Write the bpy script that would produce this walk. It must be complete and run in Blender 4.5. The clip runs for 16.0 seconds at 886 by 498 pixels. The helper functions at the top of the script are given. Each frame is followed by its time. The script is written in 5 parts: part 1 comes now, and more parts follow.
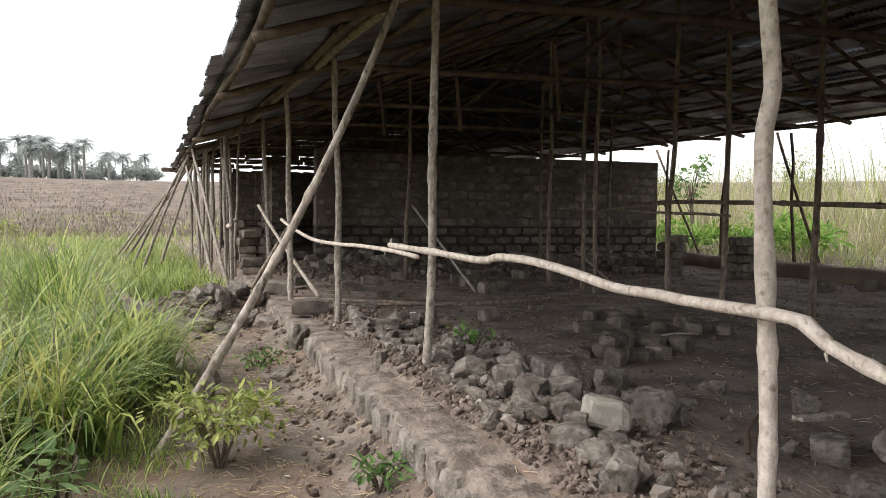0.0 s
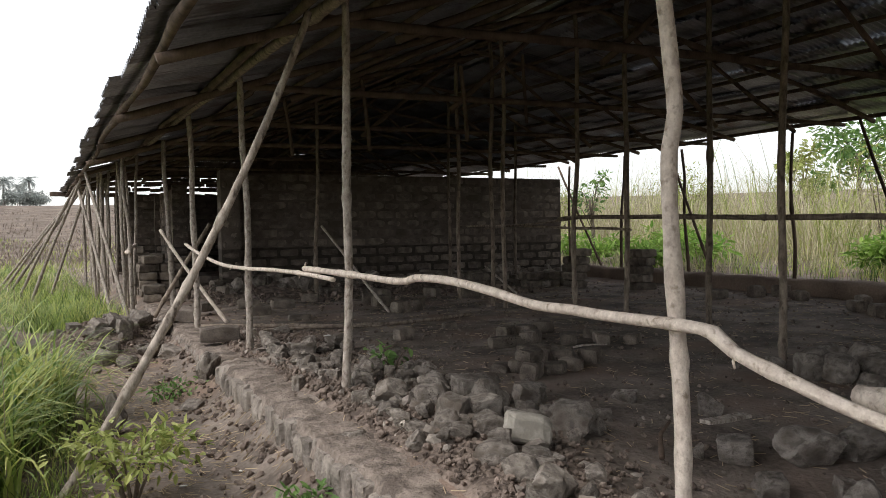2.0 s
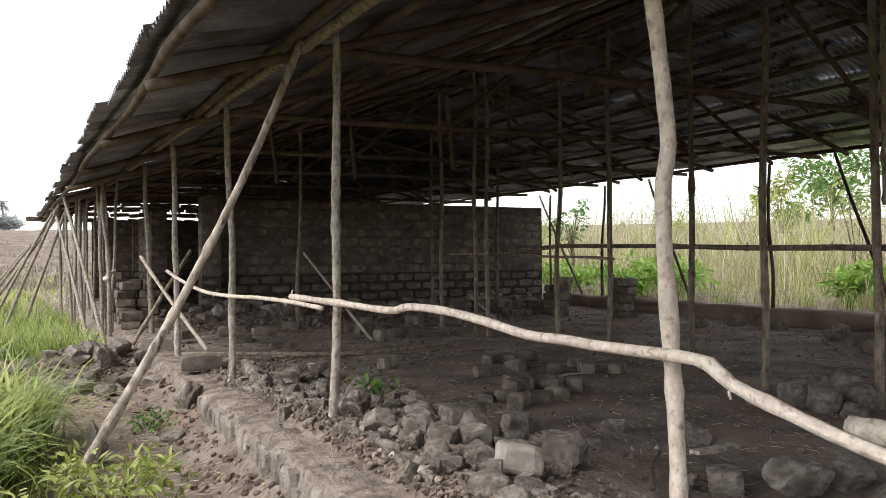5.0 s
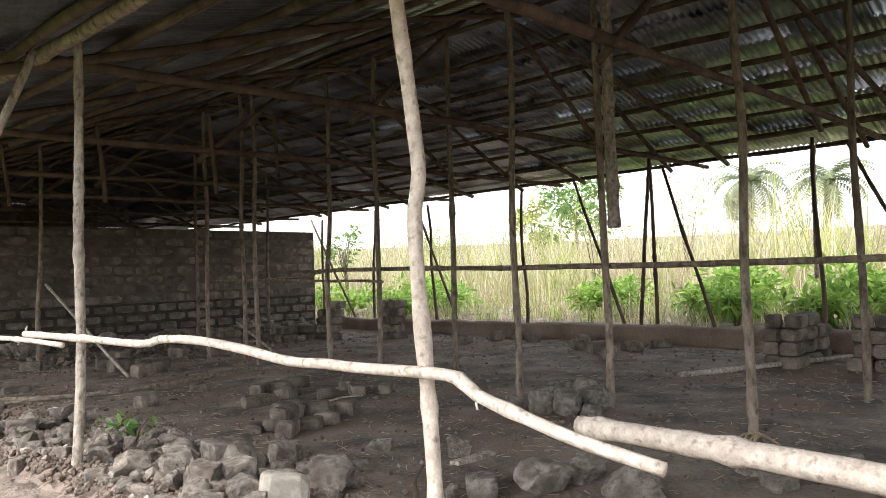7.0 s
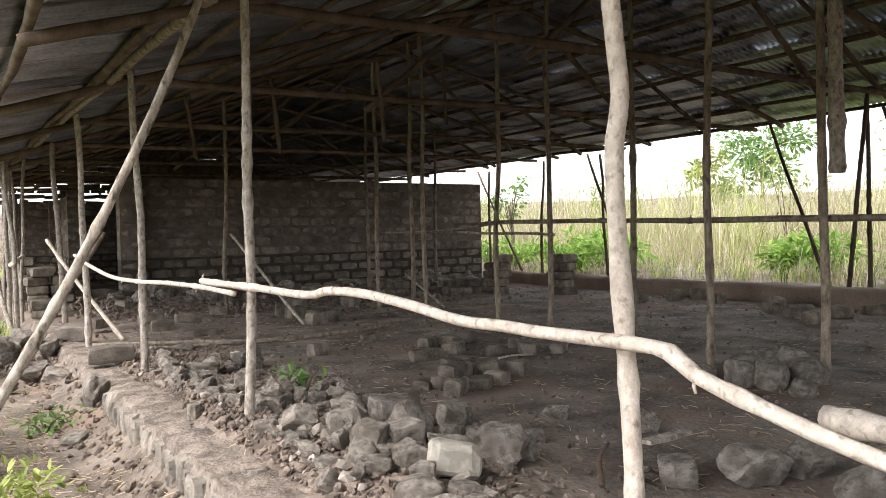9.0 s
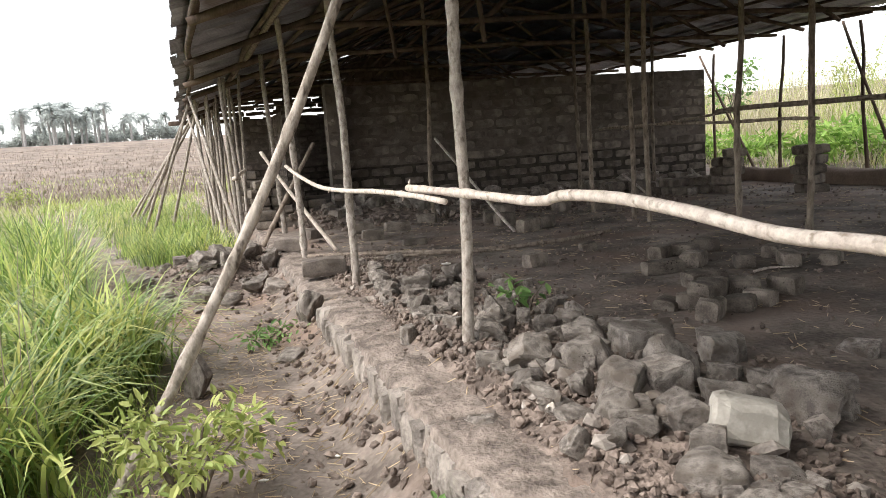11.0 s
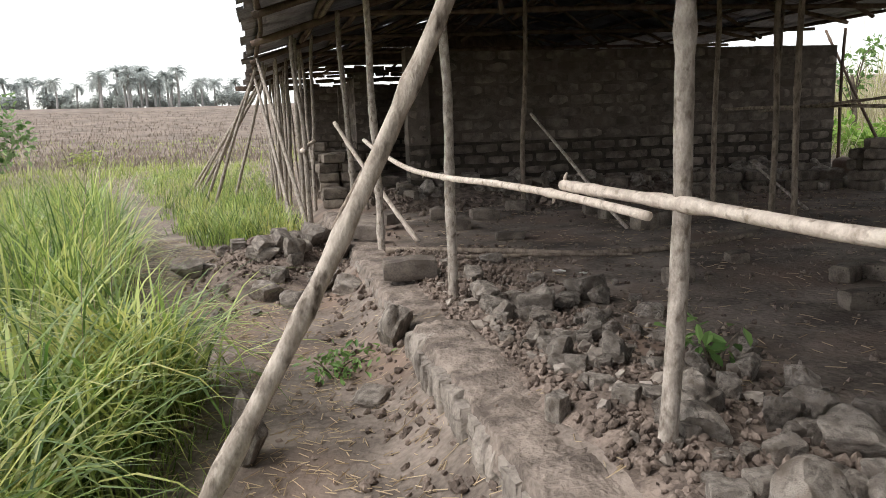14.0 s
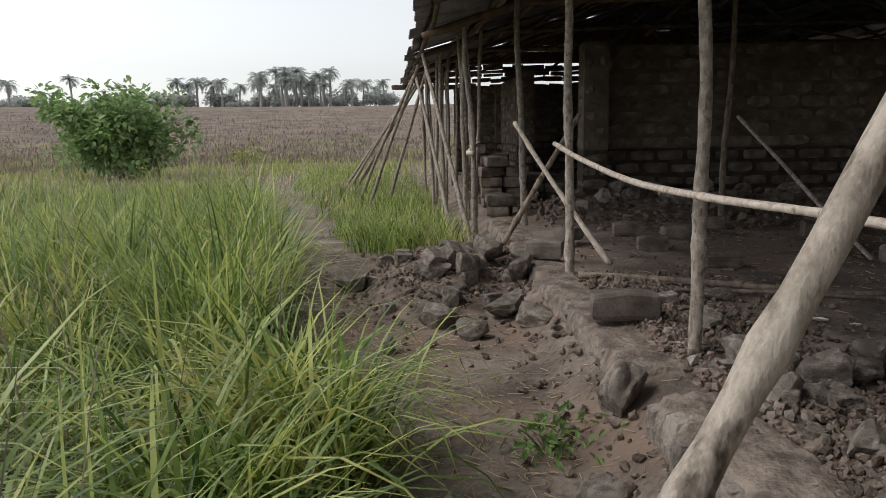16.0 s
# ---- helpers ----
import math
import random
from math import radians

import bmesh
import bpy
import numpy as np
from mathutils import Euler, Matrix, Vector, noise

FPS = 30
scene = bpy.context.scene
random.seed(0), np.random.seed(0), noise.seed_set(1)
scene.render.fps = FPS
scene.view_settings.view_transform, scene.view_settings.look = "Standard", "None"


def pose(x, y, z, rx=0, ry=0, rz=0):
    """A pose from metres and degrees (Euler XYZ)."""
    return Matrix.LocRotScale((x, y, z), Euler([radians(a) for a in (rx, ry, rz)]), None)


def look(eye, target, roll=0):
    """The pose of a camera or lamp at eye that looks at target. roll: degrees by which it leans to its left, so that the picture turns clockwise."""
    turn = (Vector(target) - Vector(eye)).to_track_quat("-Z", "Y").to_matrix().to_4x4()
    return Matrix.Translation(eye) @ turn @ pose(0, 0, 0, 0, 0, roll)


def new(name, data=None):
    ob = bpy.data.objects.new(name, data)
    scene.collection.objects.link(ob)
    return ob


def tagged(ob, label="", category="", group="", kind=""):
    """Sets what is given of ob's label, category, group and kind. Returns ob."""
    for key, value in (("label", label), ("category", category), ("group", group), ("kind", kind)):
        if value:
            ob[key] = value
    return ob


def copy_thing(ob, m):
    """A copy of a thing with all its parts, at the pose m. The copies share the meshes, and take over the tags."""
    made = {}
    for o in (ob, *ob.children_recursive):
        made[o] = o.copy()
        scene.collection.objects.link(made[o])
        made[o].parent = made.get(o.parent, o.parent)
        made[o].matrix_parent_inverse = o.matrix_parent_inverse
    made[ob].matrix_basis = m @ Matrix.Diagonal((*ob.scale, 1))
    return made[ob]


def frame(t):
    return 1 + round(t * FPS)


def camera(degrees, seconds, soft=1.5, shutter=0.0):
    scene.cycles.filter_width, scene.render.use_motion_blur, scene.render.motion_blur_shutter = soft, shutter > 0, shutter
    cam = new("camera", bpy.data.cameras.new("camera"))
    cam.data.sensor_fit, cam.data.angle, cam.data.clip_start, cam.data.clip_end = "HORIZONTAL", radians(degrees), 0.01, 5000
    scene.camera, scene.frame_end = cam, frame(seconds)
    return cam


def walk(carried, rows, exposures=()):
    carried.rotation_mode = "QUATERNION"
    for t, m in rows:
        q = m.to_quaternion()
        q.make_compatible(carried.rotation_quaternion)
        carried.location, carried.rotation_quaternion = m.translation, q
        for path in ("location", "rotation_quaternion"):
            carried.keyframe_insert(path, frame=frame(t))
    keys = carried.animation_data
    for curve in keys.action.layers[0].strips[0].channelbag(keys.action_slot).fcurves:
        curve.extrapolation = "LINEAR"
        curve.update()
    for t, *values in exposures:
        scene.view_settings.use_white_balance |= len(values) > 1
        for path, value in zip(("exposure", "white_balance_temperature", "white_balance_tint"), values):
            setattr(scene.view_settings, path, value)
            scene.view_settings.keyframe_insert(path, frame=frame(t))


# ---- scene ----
cam = camera(63.1, 16.0, soft=0.8)
PATH = [
    (0, (-1.279, -4.455, 1.11), (-0.685, -2.548, 1.011), 0.6),
    (0.5, (-1.305, -4.441, 1.118), (-0.625, -2.562, 1.029), 0.3),
    (1, (-1.319, -4.451, 1.122), (-0.749, -2.534, 1.081), -0.9),
    (1.5, (-1.321, -4.451, 1.112), (-0.563, -2.602, 1.046), -1.4),
    (2, (-1.341, -4.453, 1.13), (-0.507, -2.636, 1.08), -0.8),
    (2.5, (-1.37, -4.44, 1.134), (-0.654, -2.578, 0.992), -1.4),
    (3, (-1.403, -4.401, 1.12), (-0.694, -2.541, 0.926), -0.7),
    (3.2, (-1.416, -4.381, 1.122), (-0.709, -2.52, 0.927), -1.0),
    (5.5, (-1.38, -4.441, 1.153), (-0.351, -2.729, 1.25), -0.3),
    (6, (-1.338, -4.447, 1.165), (-0.138, -2.853, 1.314), -0.6),
    (6.5, (-1.337, -4.462, 1.157), (-0.024, -2.962, 1.319), -1.5),
    (7, (-1.367, -4.494, 1.142), (0.024, -3.058, 1.22), -2.0),
    (7.5, (-1.318, -4.428, 1.125), (0.007, -2.93, 1.139), -2.4),
    (8, (-1.302, -4.354, 1.142), (-0.168, -2.707, 1.137), -4.4),
    (8.2, (-1.258, -4.302, 1.145), (-0.15, -2.637, 1.163), -3.8),
    (10.3, (-1.037, -3.611, 1.086), (-0.251, -1.784, 0.877), -3.2),
    (10.5, (-1.001, -3.513, 1.086), (-0.3, -1.649, 0.899), -4.7),
    (11, (-0.96, -3.294, 1.077), (-0.454, -1.379, 0.803), -4.1),
    (11.5, (-0.955, -2.984, 1.08), (-0.392, -1.081, 0.835), -3.6),
    (12, (-0.989, -2.794, 1.097), (-0.436, -0.893, 0.816), -3.3),
    (12.5, (-0.956, -2.568, 1.102), (-0.495, -0.63, 0.923), -4.6),
    (13, (-0.938, -2.363, 1.095), (-0.548, -0.42, 0.825), -3.6),
    (13.5, (-0.94, -2.089, 1.092), (-0.442, -0.167, 0.851), -2.5),
    (14, (-1.016, -1.932, 1.104), (-0.672, 0.01, 0.772), -2.0),
    (14.5, (-1.055, -1.664, 1.095), (-0.925, 0.31, 0.795), -2.7),
    (15, (-1.107, -1.427, 1.101), (-1.18, 0.548, 0.8), -1.9),
    (15.4, (-1.198, -1.197, 1.098), (-1.153, 0.788, 0.853), -0.6),
    (15.5, (-1.243, -1.154, 1.109), (-1.165, 0.829, 0.869), 0.2),
    (15.8, (-1.313, -1.047, 1.102), (-1.304, 0.937, 0.847), -0.6),
    (16, (-1.35, -0.938, 1.107), (-1.375, 1.037, 0.79), -0.9),
]
walk(cam, [(t, look(e, g, r)) for t, e, g, r in PATH],
     [(0.0, 0.75), (1.1, 0.78), (1.5, 0.4), (2.0, 0.37), (2.5, 0.7), (3.0, 0.68), (5.5, 1.1), (6.0, 1.7), (7.0, 1.65), (7.5, 1.35), (8.2, 1.45), (10.5, 1.55), (11.0, 1.3), (12.5, 1.15), (13.0, 0.8), (14.0, 0.75), (14.5, 0.7), (15.0, 0.2), (16.0, -0.16)])

# ---- world, sun and exposure ----
world = bpy.data.worlds.new("world")
scene.world = world
world.use_nodes = True
wn = world.node_tree.nodes
sky = wn.new("ShaderNodeTexSky")
sky.sky_type = "NISHITA"
sky.sun_disc = False
sky.sun_elevation = radians(52)
sky.sun_rotation = radians(-75)
sky.air_density, sky.dust_density, sky.ozone_density = 1.0, 1.5, 0.6
wn["Background"].inputs["Strength"].default_value = 0.122
haze = wn.new("ShaderNodeHueSaturation")
haze.inputs["Saturation"].default_value, haze.inputs["Value"].default_value = 0.2, 1.55
world.node_tree.links.new(sky.outputs[0], haze.inputs["Color"])
world.node_tree.links.new(haze.outputs[0], wn["Background"].inputs["Color"])
sun_data = bpy.data.lights.new("sun", "SUN")
sun_data.energy, sun_data.angle, sun_data.color = 1.35, radians(22), (1.0, 0.96, 0.9)
sun = new("sun", sun_data)
sun.matrix_world = look((-30, -8, 40), (0, 0, 0))


# ---- materials ----
def material(name, dark, light, rough=0.9, scale=6.0, fine=60.0, bump=0.25, metal=0.0, stain=None, stain_scale=1.3,
             per_piece=0.0, stretch=(1, 1, 1), distance=0.01, detail=6.0, stain_from=0.5, span=(0.5, 0.92), pits=0.0):
    """Two scales of noise mix dark and light; an optional stain colour lies over it in patches."""
    m = bpy.data.materials.new(name)
    m.use_nodes = True
    n, l = m.node_tree.nodes, m.node_tree.links
    bsdf = n["Principled BSDF"]
    co = n.new("ShaderNodeTexCoord")
    mp = n.new("ShaderNodeMapping")
    mp.inputs["Scale"].default_value = stretch
    l.new(co.outputs["Object"], mp.inputs["Vector"])
    info = n.new("ShaderNodeObjectInfo")
    shift = n.new("ShaderNodeVectorMath")
    shift.operation = "ADD"
    spread = n.new("ShaderNodeMath")
    spread.operation = "MULTIPLY"
    spread.inputs[1].default_value = 37.0
    l.new(info.outputs["Random"], spread.inputs[0])
    l.new(mp.outputs[0], shift.inputs[0])
    l.new(spread.outputs[0], shift.inputs[1])
    big = n.new("ShaderNodeTexNoise")
    big.inputs["Scale"].default_value, big.inputs["Detail"].default_value = scale, detail
    small = n.new("ShaderNodeTexNoise")
    small.inputs["Scale"].default_value, small.inputs["Detail"].default_value = fine, 4.0
    l.new(shift.outputs[0], big.inputs["Vector"])
    l.new(shift.outputs[0], small.inputs["Vector"])
    both = n.new("ShaderNodeMath")
    both.operation = "MULTIPLY_ADD"
    both.inputs[1].default_value = 0.4
    l.new(small.outputs[0], both.inputs[0])
    l.new(big.outputs[0], both.inputs[2])
    ramp = n.new("ShaderNodeValToRGB")
    ramp.color_ramp.elements[0].position, ramp.color_ramp.elements[1].position = span
    ramp.color_ramp.elements[0].color = (*dark, 1)
    ramp.color_ramp.elements[1].color = (*light, 1)
    l.new(both.outputs[0], ramp.inputs[0])
    colour = ramp.outputs[0]
    if stain:
        patch = n.new("ShaderNodeTexNoise")
        patch.inputs["Scale"].default_value, patch.inputs["Detail"].default_value = stain_scale, 5.0
        l.new(shift.outputs[0], patch.inputs["Vector"])
        edge = n.new("ShaderNodeValToRGB")
        edge.color_ramp.elements[0].position, edge.color_ramp.elements[1].position = stain_from, stain_from + 0.16
        l.new(patch.outputs[0], edge.inputs[0])
        mix = n.new("ShaderNodeMix")
        mix.data_type = "RGBA"
        l.new(edge.outputs[0], mix.inputs[0])
        l.new(colour, mix.inputs[6])
        mix.inputs[7].default_value = (*stain, 1)
        colour = mix.outputs[2]
    height = both.outputs[0]
    if pits:
        # small holes in patches, as in poor cement; their shade is painted dark too
        holes = n.new("ShaderNodeTexVoronoi")
        holes.inputs["Scale"].default_value = pits
        l.new(shift.outputs[0], holes.inputs["Vector"])
        where = n.new("ShaderNodeTexNoise")
        where.inputs["Scale"].default_value = pits * 0.12
        l.new(shift.outputs[0], where.inputs["Vector"])
        size = n.new("ShaderNodeMapRange")
        size.inputs["From Min"].default_value, size.inputs["From Max"].default_value = 0.48, 0.7
        size.inputs["To Max"].default_value = 0.36
        l.new(where.outputs[0], size.inputs["Value"])
        deep = n.new("ShaderNodeMath")
        deep.operation = "SUBTRACT"
        l.new(size.outputs[0], deep.inputs[0])
        l.new(holes.outputs["Distance"], deep.inputs[1])
        mask = n.new("ShaderNodeMapRange")
        mask.inputs["From Max"].default_value = 0.14
        l.new(deep.outputs[0], mask.inputs["Value"])
        dim = n.new("ShaderNodeMix")
        dim.data_type = "RGBA"
        l.new(mask.outputs[0], dim.inputs[0])
        l.new(colour, dim.inputs[6])
        dim.inputs[7].default_value = (dark[0] * 0.62, dark[1] * 0.6, dark[2] * 0.58, 1)
        colour = dim.outputs[2]
        sunk = n.new("ShaderNodeMath")
        sunk.operation = "SUBTRACT"
        l.new(height, sunk.inputs[0])
        l.new(mask.outputs[0], sunk.inputs[1])
        height = sunk.outputs[0]
    if per_piece:
        hsv = n.new("ShaderNodeHueSaturation")
        rng = n.new("ShaderNodeMapRange")
        rng.inputs["To Min"].default_value, rng.inputs["To Max"].default_value = 1 - per_piece, 1 + per_piece
        l.new(info.outputs["Random"], rng.inputs["Value"])
        l.new(rng.outputs[0], hsv.inputs["Value"])
        l.new(colour, hsv.inputs["Color"])
        colour = hsv.outputs[0]
    l.new(colour, bsdf.inputs["Base Color"])
    bsdf.inputs["Roughness"].default_value = rough
    bsdf.inputs["Metallic"].default_value = metal
    bsdf.inputs["Specular IOR Level"].default_value = 0.25
    bp = n.new("ShaderNodeBump")
    bp.inputs["Strength"].default_value, bp.inputs["Distance"].default_value = bump, distance
    l.new(height, bp.inputs["Height"])
    l.new(bp.outputs[0], bsdf.inputs["Normal"])
    return m


def leaf_material(name, dark, light, through_light=0.35, rough=0.45, yellow=None, gloss=0.3, patches=0.7, swing=(0.75, 1.25)):
    """Leaves and blades: colour varies from blade to blade, some light shines through."""
    m = bpy.data.materials.new(name)
    m.use_nodes = True
    n, l = m.node_tree.nodes, m.node_tree.links
    bsdf = n["Principled BSDF"]
    geo = n.new("ShaderNodeNewGeometry")
    ramp = n.new("ShaderNodeValToRGB")
    ramp.color_ramp.elements[0].color = (*dark, 1)
    ramp.color_ramp.elements[1].color = (*light, 1)
    l.new(geo.outputs["Random Per Island"], ramp.inputs[0])
    co = n.new("ShaderNodeTexCoord")
    patch = n.new("ShaderNodeTexNoise")
    patch.inputs["Scale"].default_value = patches
    l.new(co.outputs["Object"], patch.inputs["Vector"])
    rng = n.new("ShaderNodeMapRange")
    rng.inputs["From Min"].default_value, rng.inputs["From Max"].default_value = 0.3, 0.7
    rng.inputs["To Min"].default_value, rng.inputs["To Max"].default_value = swing
    l.new(patch.outputs[0], rng.inputs["Value"])
    hsv = n.new("ShaderNodeHueSaturation")
    l.new(rng.outputs[0], hsv.inputs["Value"])
    l.new(ramp.outputs[0], hsv.inputs["Color"])
    colour = hsv.outputs[0]
    if yellow:
        wide = n.new("ShaderNodeTexNoise")
        wide.inputs["Scale"].default_value, wide.inputs["Detail"].default_value = 1.1, 4.0
        l.new(co.outputs["Object"], wide.inputs["Vector"])
        lot = n.new("ShaderNodeMath")
        lot.operation = "MULTIPLY_ADD"
        lot.inputs[1].default_value = 0.35
        l.new(geo.outputs["Random Per Island"], lot.inputs[0])
        l.new(wide.outputs[0], lot.inputs[2])
        edge = n.new("ShaderNodeMapRange")
        edge.inputs["From Min"].default_value, edge.inputs["From Max"].default_value = 0.68, 0.93
        edge.inputs["To Max"].default_value = 0.7
        l.new(lot.outputs[0], edge.inputs["Value"])
        mixed = n.new("ShaderNodeMix")
        mixed.data_type = "RGBA"
        l.new(edge.outputs[0], mixed.inputs[0])
        l.new(colour, mixed.inputs[6])
        mixed.inputs[7].default_value = (*yellow, 1)
        colour = mixed.outputs[2]
    l.new(colour, bsdf.inputs["Base Color"])
    bsdf.inputs["Roughness"].default_value = rough
    bsdf.inputs["Specular IOR Level"].default_value = gloss
    glow = n.new("ShaderNodeBsdfTranslucent")
    l.new(colour, glow.inputs["Color"])
    mix = n.new("ShaderNodeMixShader")
    mix.inputs[0].default_value = through_light
    l.new(bsdf.outputs[0], mix.inputs[1])
    l.new(glow.outputs[0], mix.inputs[2])
    l.new(mix.outputs[0], n["Material Output"].inputs["Surface"])
    return m


M_EARTH = material("trodden_earth", (0.138, 0.10, 0.08), (0.315, 0.24, 0.19), 0.95, 1.3, 35, 0.6, distance=0.03)
M_BLOCK = material("cement_block", (0.137, 0.112, 0.097), (0.298, 0.25, 0.213), 0.92, 7, 90, 0.7, per_piece=0.28, stain=(0.14, 0.115, 0.095), stain_scale=5, span=(0.56, 0.86))
# M_BLOCK a quarter darker: the shade under the roof is put into the colour
M_SHADED_WALL = material("shaded_wall_block", (0.10, 0.081, 0.069), (0.225, 0.186, 0.158), 0.93, 7, 90, 0.7, per_piece=0.25, stain=(0.10, 0.08, 0.066), stain_scale=1.6, span=(0.56, 0.86))
M_DAUB = material("mud_pointing", (0.072, 0.059, 0.05), (0.165, 0.135, 0.114), 0.95, 4, 60, 0.5)
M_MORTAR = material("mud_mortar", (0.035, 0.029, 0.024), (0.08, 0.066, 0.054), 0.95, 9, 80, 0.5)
M_RUBBLE = material("rubble_stone", (0.17, 0.145, 0.126), (0.40, 0.35, 0.305), 0.93, 5, 45, 0.9, per_piece=0.25, stain=(0.15, 0.122, 0.10), stain_scale=2.5, distance=0.03, span=(0.56, 0.84), pits=17)
M_SOIL = material("dug_soil", (0.10, 0.077, 0.064), (0.283, 0.222, 0.185), 0.96, 9, 60, 1.0, distance=0.03, span=(0.56, 0.86))
M_POLE = material("weathered_pole", (0.24, 0.20, 0.17), (0.54, 0.47, 0.41), 0.8, 30, 160, 0.9, stretch=(1, 1, 0.6), per_piece=0.18, stain=(0.15, 0.118, 0.093), stain_scale=38, stain_from=0.54)
M_PROP = material("bare_prop_wood", (0.27, 0.225, 0.185), (0.52, 0.45, 0.385), 0.78, 22, 140, 0.9, stretch=(1, 1, 0.5), stain=(0.085, 0.065, 0.05), stain_scale=24, stain_from=0.545, span=(0.56, 0.86))
M_PEELED = material("peeled_pole", (0.51, 0.42, 0.355), (0.80, 0.70, 0.61), 0.7, 26, 130, 0.8, stretch=(1, 1, 0.8), stain=(0.33, 0.26, 0.20), stain_scale=34, stain_from=0.56)
M_BROWNPOLE = material("brown_pole", (0.13, 0.10, 0.078), (0.34, 0.275, 0.22), 0.82, 20, 130, 0.8, stretch=(1, 1, 0.4), per_piece=0.2, stain=(0.09, 0.068, 0.052), stain_scale=24, stain_from=0.55)
# Darkest of the pole colours, a red-brown
M_DARKPOLE = material("dark_brown_pole", (0.065, 0.045, 0.034), (0.185, 0.13, 0.098), 0.85, 7, 80, 0.4, stretch=(1, 1, 0.2), per_piece=0.2)
M_SHEET = material("corrugated_metal", (0.25, 0.255, 0.265), (0.46, 0.47, 0.485), 0.32, 2.5, 40, 0.15, metal=0.9, per_piece=0.35, stain=(0.20, 0.165, 0.14), stain_scale=2.2)
# Darker copy of M_SHEET: the west slope's shade painted into the metal
M_SHADED_SHEET = material("shaded_sheet", (0.20, 0.204, 0.213), (0.43, 0.437, 0.452), 0.36, 2.5, 40, 0.2, metal=0.82, per_piece=0.35, stain=(0.19, 0.165, 0.15), stain_scale=2.2)
M_GRASS = leaf_material("green_grass", (0.055, 0.115, 0.02), (0.50, 0.62, 0.18), 0.42, 0.36, (0.62, 0.53, 0.19), 0.5, 2.2, (0.68, 1.5))
M_DRY = leaf_material("dry_grass", (0.36, 0.31, 0.19), (0.70, 0.63, 0.46), 0.35)
M_HEATH = leaf_material("heath_grass", (0.15, 0.12, 0.098), (0.33, 0.265, 0.21), 0.3)
M_LEAF = leaf_material("broad_leaf", (0.10, 0.20, 0.055), (0.26, 0.40, 0.13))
M_PALE_LEAF = leaf_material("pale_leaf", (0.22, 0.29, 0.07), (0.52, 0.54, 0.19))
# Skyline fronds and leaves: distance haze is mixed into these pale grey-greens
M_HAZE_PALM = leaf_material("hazed_palm_frond", (0.36, 0.39, 0.375), (0.56, 0.59, 0.565), 0.5)
M_HAZE_LEAF = leaf_material("hazed_leaf", (0.40, 0.425, 0.405), (0.57, 0.60, 0.57), 0.5)
M_PALM_NEAR = leaf_material("near_palm_frond", (0.14, 0.17, 0.10), (0.30, 0.34, 0.21), 0.4)
M_BUSH = leaf_material("bush_leaf", (0.15, 0.27, 0.09), (0.42, 0.55, 0.25), 0.4)
# Trunks of the skyline palms, greyed with the same painted haze
M_HAZE_BARK = material("hazed_bark", (0.30, 0.29, 0.275), (0.46, 0.44, 0.42), 0.9, 3, 20, 0.3)
M_BARK = material("bark", (0.09, 0.07, 0.055), (0.22, 0.18, 0.14), 0.9, 8, 60, 0.6)
M_STRAW = leaf_material("straw", (0.30, 0.22, 0.13), (0.55, 0.43, 0.28), 0.2)


# ---- mesh helpers ----
def mesh_from(name, verts, faces, mat, smooth=False):
    me = bpy.data.meshes.new(name)
    me.from_pydata([tuple(v) for v in verts], [], faces)
    me.materials.append(mat)
    if smooth:
        me.polygons.foreach_set("use_smooth", [True] * len(me.polygons))
    me.update()
    return me


def holder(name, place=(0, 0, 0), label="", category="", group="", kind=""):
    ob = new(name)
    ob.matrix_world = Matrix.Translation(place)
    return tagged(ob, label, category, group, kind)


def part(name, me, parent, m=None, label=""):
    """One mesh object under a thing or under a part; m is in the parent's space."""
    ob = new(name, me)
    ob.parent = parent
    if m is not None:
        ob.matrix_basis = m
    return tagged(ob, label)


def thing(name, me, m=None, label="", category="", group="", kind=""):
    ob = new(name, me)
    if m is not None:
        ob.matrix_basis = m
    return tagged(ob, label, category, group, kind)


